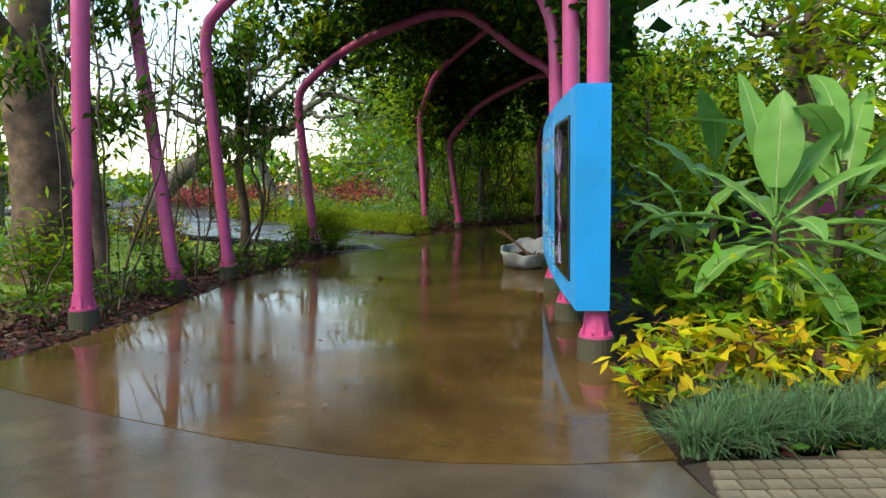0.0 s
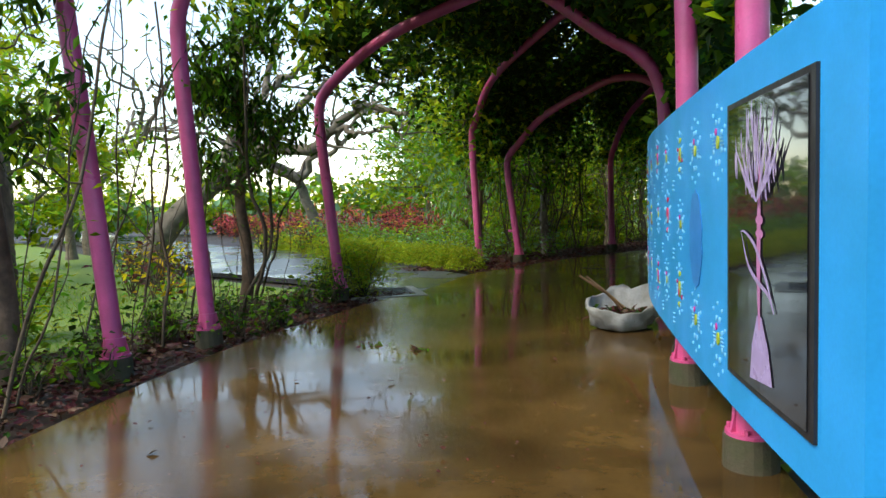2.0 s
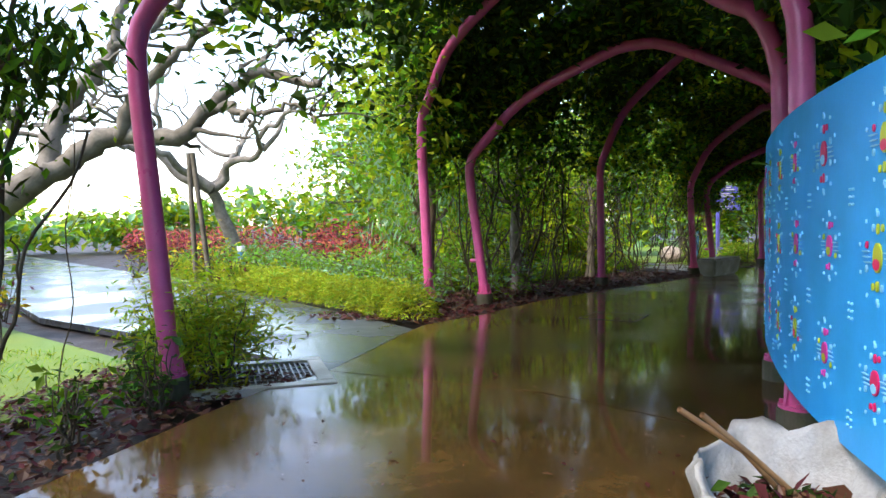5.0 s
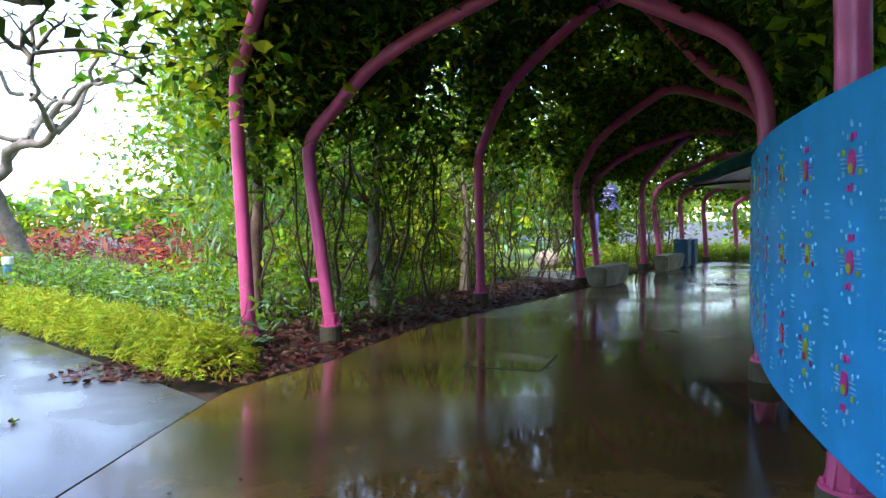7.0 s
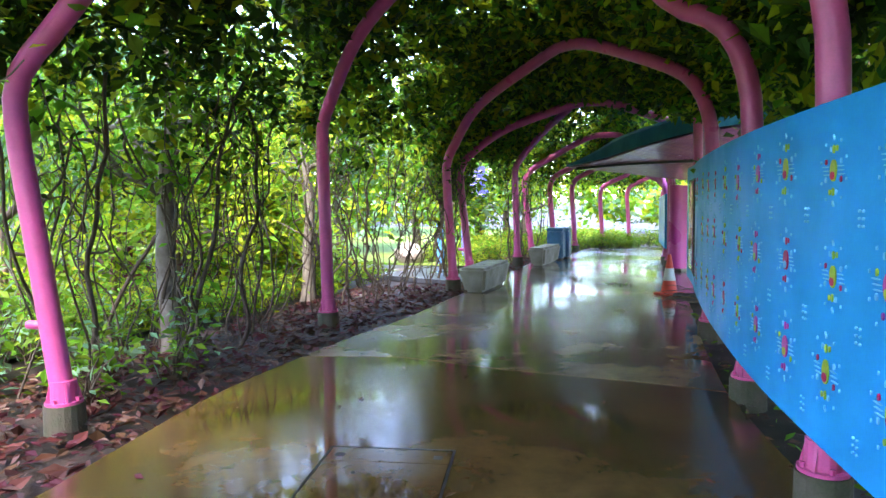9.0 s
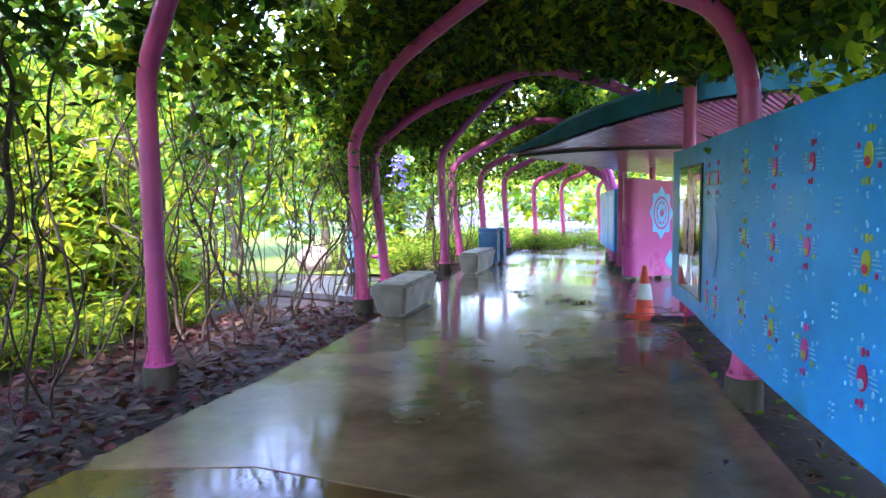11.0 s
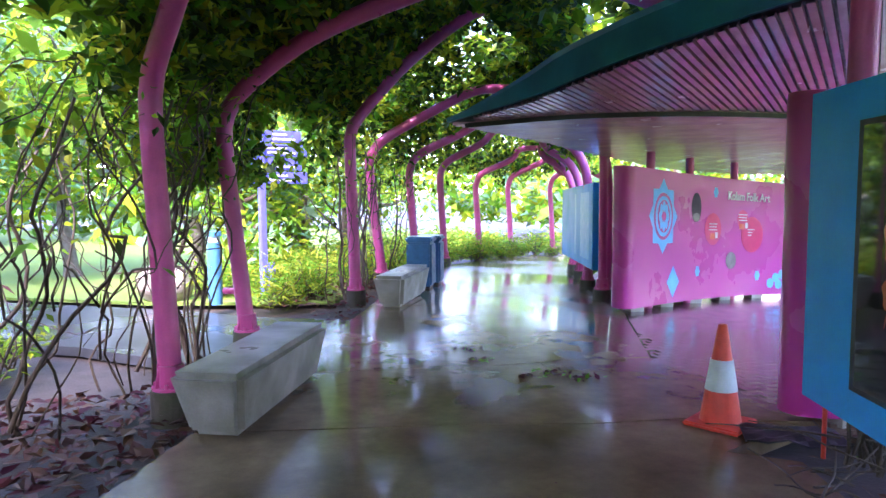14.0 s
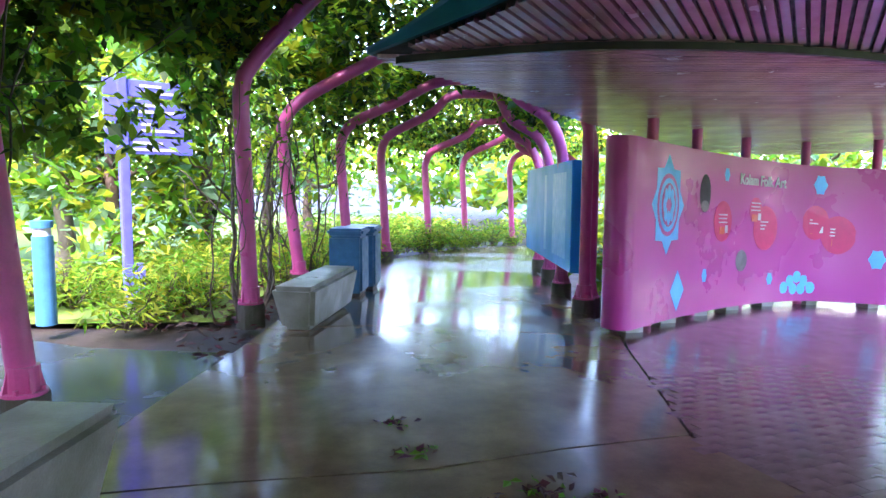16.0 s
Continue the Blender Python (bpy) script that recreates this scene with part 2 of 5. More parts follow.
M_wood = mat("bamboo_stick", (0.35, 0.19, 0.08), 0.55, vary=0.4, scale=4)
M_bark = mat("brown_bark", (0.07, 0.042, 0.026), 0.85, vary=0.7, scale=5, fine=22, bump=1.0, second=(0.19, 0.12, 0.08))
M_bark2 = mat("pale_bark", (0.17, 0.145, 0.11), 0.8, vary=0.5, scale=5, fine=25, bump=0.7, second=(0.1, 0.085, 0.06))
M_vine = mat("vine_bark", (0.055, 0.036, 0.022), 0.85, vary=0.6, scale=7, bump=0.7, second=(0.11, 0.085, 0.055))
M_steel = mat("galvanised_grate", (0.2, 0.2, 0.19), 0.4, metal=0.8, vary=0.4, bump=0.1)
M_glass = mat("dark_display_glass", (0.008, 0.01, 0.014), 0.06, vary=0.1, bump=0, coat=0.6, rough_vary=0)
M_rock = mat("garden_boulder", (0.4, 0.33, 0.25), 0.8, vary=0.4, scale=4, bump=0.6)
M_pale = mat("pale_dash_paint", (0.2, 0.58, 0.84), 0.4, vary=0.1, bump=0.02)
M_scallop = mat("scalloped_plate_paint", (0.004, 0.24, 0.7), 0.35, vary=0.15, scale=3, bump=0.05)
M_cyan = mat("pale_cyan_paint", (0.1, 0.5, 0.85), 0.4, vary=0.1, bump=0.02)
M_red = mat("raspberry_paint", (0.62, 0.008, 0.1), 0.4, vary=0.1, bump=0.02)
M_mag = mat("magenta_dot", (0.65, 0.04, 0.32), 0.35, vary=0.1, bump=0.02)
M_lime = mat("lime_dot", (0.42, 0.5, 0.03), 0.35, vary=0.1, bump=0.02)
M_lilac = mat("lilac_print", (0.42, 0.32, 0.6), 0.3, vary=0.2, bump=0)
M_mauve = mat("mauve_print", (0.55, 0.2, 0.45), 0.3, vary=0.2, bump=0)
M_coral = mat("coral_print", (0.75, 0.17, 0.08), 0.3, vary=0.35, scale=5, bump=0, second=(0.6, 0.09, 0.04))
M_paper = mat("white_print", (0.7, 0.7, 0.68), 0.5, vary=0.1, bump=0)
M_black = mat("black_hole", (0.01, 0.01, 0.01), 0.6, vary=0.1, bump=0)
# the dark vine leaf carries the canopy's inner shade in its colour
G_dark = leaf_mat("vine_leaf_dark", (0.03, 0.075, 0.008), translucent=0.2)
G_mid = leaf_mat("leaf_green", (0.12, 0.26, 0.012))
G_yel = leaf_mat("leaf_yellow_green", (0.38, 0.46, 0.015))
G_fern = leaf_mat("fern_green", (0.19, 0.36, 0.025))
G_hedge = leaf_mat("hedge_green", (0.4, 0.46, 0.03))
G_red = leaf_mat("cordyline_red", (0.58, 0.1, 0.09))
G_maroon = leaf_mat("croton_maroon", (0.12, 0.03, 0.035))
G_gold = leaf_mat("croton_gold", (0.65, 0.48, 0.02))
G_ban = leaf_mat("banana_leaf", (0.17, 0.37, 0.075), vary=0.25, rough=0.25, translucent=0.3)
M_rib = mat("pale_midrib", (0.3, 0.42, 0.14), 0.4, vary=0.2, bump=0.02)
G_tuft = leaf_mat("lily_turf", (0.14, 0.25, 0.11))
G_blue = leaf_mat("pale_blue_green_leaf", (0.2, 0.36, 0.18))
G_dead = leaf_mat("fallen_leaf", (0.075, 0.029, 0.016), vary=0.9, rough=0.35, translucent=0.05)
G_dead2 = leaf_mat("fallen_leaf_pale", (0.11, 0.058, 0.042), vary=0.7, rough=0.35, translucent=0.05)


# ---- ground, path and roads ----
def gz(x, y):
    """The floor falls gently to the shelter's side."""
    return -0.05 * np.clip(np.asarray(x) - 6.2, 0, 8.4) * np.clip((np.asarray(y) - 22.0) / 4.0, 0, 1)


def sheet(name, outline, z, thick, material, cell=0.8, parent=None):
    """A slab with the given outline that follows the floor's fall."""
    bm = bmesh.new()
    bm.faces.new([bm.verts.new((x, y, 0)) for x, y in outline])
    x0, y0 = np.min(outline, axis=0)
    x1, y1 = np.max(outline, axis=0)
    if cell:
        for axis, a, b in ((0, x0, x1), (1, y0, y1)):
            for v in np.arange(np.ceil(a / cell) * cell, b, cell):
                co, no = ((v, 0, 0), (1, 0, 0)) if axis == 0 else ((0, v, 0), (0, 1, 0))
                bmesh.ops.bisect_plane(bm, geom=bm.verts[:] + bm.edges[:] + bm.faces[:], plane_co=co, plane_no=no)
    r = bmesh.ops.extrude_face_region(bm, geom=bm.faces[:])
    low = [v for v in r["geom"] if isinstance(v, bmesh.types.BMVert)]
    low_set = set(low)
    for v in bm.verts:
        v.co.z = z + float(gz(v.co.x, v.co.y)) - (thick if v in low_set else 0)
    return part(name, bm, material, parent)


ground = sheet("ground", [(-400, -400), (400, -400), (400, 400), (-400, 400)], -0.05, 0.2, M_soil, 0)
# the sheet is cut finely only where the floor falls
bm = bmesh.new()
bm.from_mesh(ground.data)
for axis in (0, 1):
    for v in np.r_[np.arange(4, 16, 1.0), np.arange(18, 44, 1.0)]:
        bmesh.ops.bisect_plane(bm, geom=bm.verts[:] + bm.edges[:] + bm.faces[:], plane_co=(v, v, 0), plane_no=(1, 0, 0) if axis == 0 else (0, 1, 0))
for v in bm.verts:
    v.co.z += float(gz(v.co.x, v.co.y))
bm.to_mesh(ground.data)
bm.free()
tagged(ground, "dark damp garden soil under leaf litter", "ground", kind="structure")

WALL = catmull([(2.62, 4.62), (2.36, 6.05), (2.08, 8.0), (1.88, 9.8), (1.84, 11.4), (2.03, 13.2), (2.35, 14.8), (2.74, 16.1), (3.35, 17.8), (4.2, 19.75), (5.1, 21.6), (5.75, 22.85), (6.28, 23.96)], 101)
LEFT = catmull([(-2.0, 3.7), (-2.02, 5.4), (-2.3, 7.0), (-2.46, 8.6), (-2.41, 10.3), (-2.29, 12.4), (-2.03, 13.4), (-1.93, 16.15), (-1.75, 16.8), (-1.22, 17.84), (-0.99, 18.54), (-0.45, 20.0), (0.6, 21.9), (1.37, 23.05), (2.05, 24.2), (2.7, 25.4), (3.4, 26.6), (4.05, 27.95), (5.1, 29.77), (5.7, 30.9), (6.5, 32.6), (7.6, 34.6), (9.0, 36.4), (10.6, 38.0), (12.4, 39.4), (14.6, 40.4), (17.5, 41.0)], 261)


def left_between(a, b):
    """The path's left edge between two heights of y."""
    return [tuple(p) for p in LEFT if a < p[1] < b]


def wall_between(a, b):
    return [(p[0] + 0.32 - 0.3 * min(max((p[1] - 15) / 4, 0), 1), p[1]) for p in WALL if a < p[1] < b]


pavement = tagged(new("pavement"), "wet brown concrete garden path in cast slabs", "path", kind="structure")
g = 0.006
arc = [(-2.0, 3.62), (-1.39, 3.21), (-0.14, 2.85), (0.77, 2.65), (1.5, 2.57), (2.1, 2.58), (2.67, 2.68), (3.22, 2.86)]
sheet("slab", [*arc, (3.1, 3.4), (2.95, 4.5), *wall_between(4.7, 11.6), (2.17, 11.65), (0.92, 12.45), (0.14, 12.9), (-2.05, 13.35), *left_between(3.7, 13.3)[::-1]], 0, 0.12, M_conc, parent=pavement)
sheet("slab", [(2.17, 11.67), *wall_between(11.7, 18.9), (3.85, 18.95), (3.3, 19.4), (2.23, 20.1), (1.26, 20.9), (0.2, 21.2), *left_between(13.4, 21.0)[::-1], (-2.05, 13.37), (0.14, 12.92), (0.92, 12.47)], 0, 0.12, M_conc, parent=pavement)
sheet("slab", [(3.87, 18.97), *wall_between(19.2, 24), (6.0, 24.25), (6.9, 24.5), (6.23, 24.83), (5.59, 24.98), (4.73, 25.31), (2.95, 25.85), *left_between(21.25, 25.8)[::-1], (0.24, 21.22), (1.26, 20.93), (2.23, 20.13), (3.3, 19.43)], 0, 0.12, M_conc2, parent=pavement)
sheet("slab", [(7.12, 24.47), (7.3, 26.6), (5.6, 26.7), (4.53, 27.0), (3.62, 27.2), *left_between(25.9, 27.1)[::-1], (2.97, 25.87), (4.73, 25.33), (5.59, 25.0), (6.23, 24.85)], 0, 0.12, M_conc2, parent=pavement)
sheet("slab", [(7.32, 26.62), (8.6, 28.7), (8.9, 29.15), (6.6, 30.2), (5.45, 30.45), *left_between(27.3, 30.4)[::-1], (3.64, 27.22), (4.53, 27.02), (5.6, 26.72)], 0, 0.12, M_conc2, parent=pavement)
sheet("slab", [(8.92, 29.17), (9.5, 30.6), (11.6, 35.0), (13.2, 37.2), (15.5, 38.6), (17.5, 39.0), (17.5, 41.0), *left_between(30.5, 40.95)[::-1], (5.47, 30.47), (6.6, 30.22)], 0, 0.12, M_conc2, parent=pavement)
apron = sheet("apron", [(-9, -9), (3.3, -9), (3.34, 2.45), (3.2, 2.83), *[(x, y - g * 2) for x, y in arc[::-1][1:]], (-9, 4.6)], 0.0, 0.12, M_conc3)
tagged(apron, "damp grey concrete forecourt with a curved joint", "pavement", kind="structure")
shelter_floor = sheet("shelter_floor", [(7.14, 24.44), (7.7, 23.9), (9.2, 22.9), (16, 21.5), (17, 31.0), (14.5, 31.4), (12.8, 31.0), (11, 30.5), (9.2, 29.7), (8.94, 29.12), (8.62, 28.68), (7.34, 26.6)], -0.006, 0.12, M_paver, 0.8)
tagged(shelter_floor, "wet brown brick floor of the shelter", "floor", kind="structure")
road1 = sheet("road", [(-2.05, 13.45), (-1.97, 16.15), (-3.25, 17.3), (-6.9, 20.4), (-15, 26.4), (-40, 44), (-42, 41), (-17.5, 23.0), (-8.5, 16.3), (-3.6, 14.25)], -0.01, 0.1, M_asph)
tagged(road1, "wet dark asphalt side path", "path", kind="structure")
road2 = sheet("road_far", [(3.66, 27.3), (4.02, 28.0), (5.05, 29.72), (3.85, 30.47), (3.0, 31.4), (-0.5, 34.0), (-12, 41), (-14, 39.2), (-2.4, 32.4), (1.9, 29.3)], -0.035, 0.1, M_asph)
tagged(road2, "wet asphalt path joining the concrete path", "path", kind="structure")
lawn = sheet("lawn", [(-3.4, 3), (-3.6, 9), (-4.2, 13.4), (-9, 15.8), (-18, 22), (-40, 36), (-45, 0), (-20, -5), (-9, 2)], -0.045, 0.05, M_grass, 2.0)
tagged(lawn, "bright green damp lawn", "lawn", kind="structure")
lawn2 = sheet("lawn_far", [(-14, 24.5), (-4.6, 20.5), (-2.2, 23.5), (0.2, 27.6), (-4, 31.0), (-14, 37)], -0.045, 0.05, M_grass, 2.0)
tagged(lawn2, "green lawn beyond the vine thicket", "lawn", kind="structure")
lawn4 = sheet("lawn_right", [(4.6, 8.2), (5.0, 14), (8.5, 20.5), (16, 20.8), (40, 14), (40, -10), (9, -6), (8.2, 5.5)], -0.045, 0.05, M_grass, 2.0)
tagged(lawn4, "green groundcover behind the blue wall", "lawn", kind="structure")
plaza = sheet("plaza", [(17.1, 21.6), (40, 17), (40, 46), (19, 42), (18.2, 38), (17.1, 31.2)], -0.52, 0.1, M_conc2, 0)
tagged(plaza, "pale wet concrete plaza beyond the shelter", "pavement", kind="structure")
lawn3 = sheet("lawn_garden", [(-13, 42), (-0.5, 34.6), (2.6, 32.4), (5.2, 31.4), (7, 35), (10, 39), (12, 42), (20, 60), (-20, 60)], -0.045, 0.05, M_grass, 2.0)
tagged(lawn3, "green groundcover beyond the sign", "lawn", kind="structure")


# ---- arches ----
PINK_R = 0.085


def foot(parent, x, y, z):
    """A bolted flange with four fins on a round concrete footing."""
    bm = bmesh.new()
    bmesh.ops.create_cone(bm, cap_ends=True, segments=20, radius1=0.15, radius2=0.145, depth=0.26, matrix=Matrix.Translation((x, y, z + 0.05)))
    part("footing", bm, M_foot, parent, "dark mossy concrete footing")
    bm = bmesh.new()
    bmesh.ops.create_cone(bm, cap_ends=True, segments=20, radius1=0.135, radius2=0.135, depth=0.022, matrix=Matrix.Translation((x, y, z + 0.192)))
    bmesh.ops.create_cone(bm, cap_ends=True, segments=16, radius1=0.1, radius2=0.095, depth=0.16, matrix=Matrix.Translation((x, y, z + 0.28)))
    part("flange", bm, M_pink, parent)
    for k in range(4):
        bm = bmesh.new()
        a = Matrix.Translation((x, y, z + 0.2)) @ Matrix.Rotation(k * math.pi / 2 + 0.5, 4, 'Z')
        vs = [a @ Vector(c) for c in ((0.08, -0.008, 0), (0.128, -0.008, 0), (0.09, -0.008, 0.16), (0.08, 0.008, 0), (0.128, 0.008, 0), (0.09, 0.008, 0.16))]
        v = [bm.verts.new(c) for c in vs]
        for f in ((0, 1, 2), (5, 4, 3), (0, 3, 4, 1), (1, 4, 5, 2), (2, 5, 3, 0)):
            bm.faces.new([v[i] for i in f])
        part("fin", bm, M_pink, parent)
        bm = bmesh.new()
        bmesh.ops.create_cone(bm, cap_ends=True, segments=6, radius1=0.016, radius2=0.016, depth=0.03, matrix=a @ Matrix.Rotation(math.pi / 4, 4, 'Z') @ Matrix.Translation((0.112, 0, 0.016)))
        part("bolt", bm, M_pink, parent)


def arch(L, R, bend, peak, apex=0.56, lean=-0.3, right_bend=None, bracket=False, roof_end=0.0):
    """A bent steel tube arch from its left foot to its right foot, or to the shelter roof."""
    L, R = np.array(L, float), np.array(R, float)
    zl, zr = float(gz(*L)), float(gz(*R))
    d = R - L
    n = np.linalg.norm(d)
    d /= n
    rb = right_bend or bend
    prof = [(0, 0.2 + zl), (lean * 0.55, bend * 0.5), (lean, bend * 0.86), (lean * 0.85, bend), (lean * 0.2 + 0.12, bend + 0.3), (0.9, bend + 0.3 + (peak - bend - 0.3) * 0.52), (n * apex - 0.5, peak - 0.06), (n * apex, peak), (n * apex + 0.5, peak - 0.09),
            (n - 0.75, rb + 0.42), (n - 0.28, rb + 0.12), (n - 0.06, rb - 0.3), (n, rb - 0.9), (n, 0.2 + zr)]
    p = catmull(prof, 60)
    if roof_end:
        p = catmull([q for q in prof[:-3]] + [(n, roof_end)], 60)
    pts = np.c_[L[0] + d[0] * p[:, 0], L[1] + d[1] * p[:, 0], p[:, 1]]
    t = thing("pergola_arch", "pink painted bent steel tube arch over the path", "arch", group="pink pergola arches")
    tube("tube", pts, PINK_R, M_pink, t, 14)
    foot(t, L[0], L[1], zl)
    if not roof_end:
        foot(t, R[0], R[1], zr)
    if bracket:
        q = pts[3]
        tube("bracket", [q, q - np.array([d[0] * 0.1, d[1] * 0.1, 0]), q - np.array([d[0] * 0.22, d[1] * 0.22, 0])], 0.035, M_pink, t, 8)
    return pts


ARCH = [arch((-2.33, 5.1), (2.77, 4.78), 4.3, 5.3, lean=0.25),
        arch((-2.75, 7.2), (2.48, 6.3), 4.3, 5.3, lean=-0.45),
        arch((-2.8, 8.6), (2.2, 8.05), 3.7, 4.9, lean=-0.22),
        arch((-2.96, 12.13), (2.02, 12.1), 3.2, 4.55, lean=-0.25, right_bend=3.3),
        arch((-2.35, 18.42), (2.26, 13.8), 3.3, 5.1, lean=-0.2),
        arch((-1.52, 19.2), (3.14, 16.9), 2.65, 4.15, lean=-0.31, right_bend=3.1, bracket=True),
        arch((0.48, 23.1), (3.92, 18.75), 2.65, 4.75, lean=-0.03, right_bend=3.0),
        arch((2.84, 26.4), (5.05, 21.2), 2.4, 3.95, lean=-0.18, right_bend=2.95),
        arch((3.58, 28.4), (7.4, 25.4), 2.4, 3.6, lean=-0.2, right_bend=2.75, bracket=True, roof_end=2.75),
        arch((5.4, 30.95), (9.62, 30.62), 2.45, 4.4, lean=-0.05),
        arch((6.45, 33.1), (10.1, 31.9), 2.3, 3.5, lean=-0.2),
        arch((7.75, 34.9), (11.05, 33.6), 2.15, 3.2, lean=-0.12),
        arch((9.1, 36.6), (11.9, 35.2), 2.1, 3.2, lean=-0.1),
        arch((11.1, 38.9), (13.6, 37.4), 1.9, 2.9, lean=-0.1),
        arch((13.0, 40.6), (15.6, 38.7), 1.9, 2.9, lean=-0.1),
        arch((14.9, 41.2), (17.6, 39.2), 1.9, 2.9, lean=-0.1)]

t = thing("pergola_post", "straight pink steel post rising behind the blue wall", "post", 6.42, 23.66, 0, group="pink pergola arches")
tube("tube", [(-0.1, 0.05, 0.44), (-0.12, 0.02, 2.2), (-0.24, -0.1, 5.0)], PINK_R * 0.85, M_pink, t, 14)

# ---- long blue display wall ----
WB, WT, WD = 0.41, 2.14, 0.26


def wall_frame(s):
    """Place, way along and way out of the wall's front at s of its length (0 to 1)."""
    f = s * (len(WALL) - 1)
    i = int(min(max(f, 0), len(WALL) - 2))
    p = WALL[i] + (WALL[i + 1] - WALL[i]) * (f - i)
    a = WALL[i + 1] - WALL[i]
    a = a / np.linalg.norm(a)
    return p, a, np.array([-a[1], a[0]])


def bent_box(name, s0, s1, z0, z1, out0, out1, material, parent, steps=None, label="", bevel=0.0):
    """A box bent along the wall; out0 and out1 are its back and front, measured out from the wall's front."""
    steps = steps or max(2, int((s1 - s0) * 100))
    co = []
    for s in np.linspace(s0, s1, steps + 1):
        p, a, o = wall_frame(s)
        for w, z in ((out0, z0), (out1, z0), (out1, z1), (out0, z1)):
            q = p + o * w
            co.append((q[0], q[1], z))
    bm = bmesh.new()
    v = [bm.verts.new(c) for c in co]
    for i in range(steps):
        for k in range(4):
            a, b = i * 4 + k, i * 4 + (k + 1) % 4
            bm.faces.new((v[a], v[b], v[b + 4], v[a + 4]))
    bm.faces.new(v[0:4])
    bm.faces.new(v[-4:])
    if bevel:
        bm.edges.ensure_lookup_table()
        es = [e for e in bm.edges if len(e.link_faces) == 2 and e.calc_face_angle(0) > 1.0]
        bmesh.ops.bevel(bm, geom=es, offset=bevel, segments=2, affect='EDGES')
    return part(name, bm, material, parent, label)


display_wall = thing("display_wall", "long curved turquoise display wall with raised floral motifs", "display wall", *WALL[50], 0)
display_wall.matrix_world = Matrix.Identity(4)
bent_box("panel", 0, 1, WB, WT, -WD, 0, M_blue, display_wall, 100, bevel=0.012)


def motif(kind):
    """One floral motif, flat on the wall: x along, y out, z up."""
    cos, fs, mi = [], [], []

    def disc(cx, cz, rx, rz, m, n=14, lift=0.008):
        at = len(cos)
        for k in range(n):
            a = 2 * math.pi * k / n
            cos.append((cx + rx * math.cos(a), lift, cz + rz * math.sin(a)))
        for k in range(n):
            a = 2 * math.pi * k / n
            cos.append((cx + rx * math.cos(a), 0, cz + rz * math.sin(a)))
        fs.append([at + k for k in range(n)])
        mi.append(m)
        for k in range(n):
            fs.append([at + k, at + (k + 1) % n, at + n + (k + 1) % n, at + n + k])
            mi.append(m)

    if kind == "dots":
        for i in (-1, 1):
            for j in (-1.4, 0, 1.4):
                disc(i * 0.02, j * 0.024, 0.009, 0.007, 3, 8)
    elif kind == "pale":
        disc(0, 0, 0.026, 0.036, 1)
        disc(0.045, 0.06, 0.013, 0.02, 0, 8)
        for k in range(8):
            a = k * math.pi / 4 + 0.39
            disc(0.1 * math.cos(a), 0.12 * math.sin(a), 0.008, 0.016, 3, 8)
        for j in (-1, 0, 1):
            for side in (-1, 1):
                disc(side * 0.09 + 0.01 * j, j * 0.02, 0.03, 0.0035, 3, 8)
        for j in range(10):
            a = j * math.pi / 5 + 0.26
            disc(0.17 * math.cos(a), 0.2 * math.sin(a), 0.0045, 0.012, 3, 6)
    else:
        c0, c1 = (0, 1) if kind == "pink" else (1, 2) if kind == "lime" else (2, 3)
        disc(0, 0, 0.048 if kind != "lime" else 0.042, 0.066, c0)
        disc(0.004, -0.03, 0.034, 0.026, c1, 10, 0.0095)
        for k in range(8):
            a = k * math.pi / 4 + 0.39
            disc(0.12 * math.cos(a), 0.14 * math.sin(a), 0.01, 0.017, (c1, 3, c0, 3)[k % 4], 8)
        for j in (-1, 0, 1):
            for side in (-1, 1):
                disc(side * 0.11 + 0.01 * j, j * 0.024, 0.042, 0.004, 3, 8)
        for j in range(10):
            a = j * math.pi / 5 + 0.26
            disc(0.19 * math.cos(a), 0.205 * math.sin(a), 0.0045, 0.011, 3, 6)
        for j in (-1, 1):
            disc(0, j * 0.125, 0.011, 0.024, c0, 8)
            disc(0, j * 0.19, 0.007, 0.013, 3, 8)
    me = bpy.data.meshes.new("motif")
    me.from_pydata(cos, [], fs)
    for m in (M_mag, M_lime, M_red, M_pale):
        me.materials.append(m)
    me.polygons.foreach_set("material_index", mi)
    me.update()
    return me


MOTIFS = {k: motif(k) for k in ("pink", "lime", "red", "dots", "pale")}


def on_wall(name, me, s, z, lift=0.0, scale=1.0, parent=None):
    p, a, o = wall_frame(s)
    ob = under(new(name, me), parent)
    m = Matrix(((a[0] * scale, o[0], 0, p[0] + o[0] * lift), (a[1] * scale, o[1], 0, p[1] + o[1] * lift), (0, 0, scale, z), (0, 0, 0, 1)))
    ob.matrix_world = m
    return ob


SL = 1.0 / np.linalg.norm(np.diff(WALL, axis=0), axis=1).sum()
for i, s in enumerate(np.arange(2.95 * SL, 1 - 2.9 * SL, 0.66 * SL)):
    for j, z in enumerate((0.8, 1.32, 1.82)):
        kind = ("lime", "pink", "pink", "lime", "red", "pink", "lime")[(i + 3 * j) % 7]
        kind = "pale" if i < 4 and (i + j) % 2 else kind
        on_wall("motif", MOTIFS[kind], s + rng.uniform(-0.003, 0.003), z + rng.uniform(-0.03, 0.03), 0.001, rng.uniform(0.8, 1.0), display_wall)
        on_wall("motif", MOTIFS["dots"], s + 0.31 * SL, z + 0.26 if j < 2 else 0.56, 0.001, 1.0, display_wall)
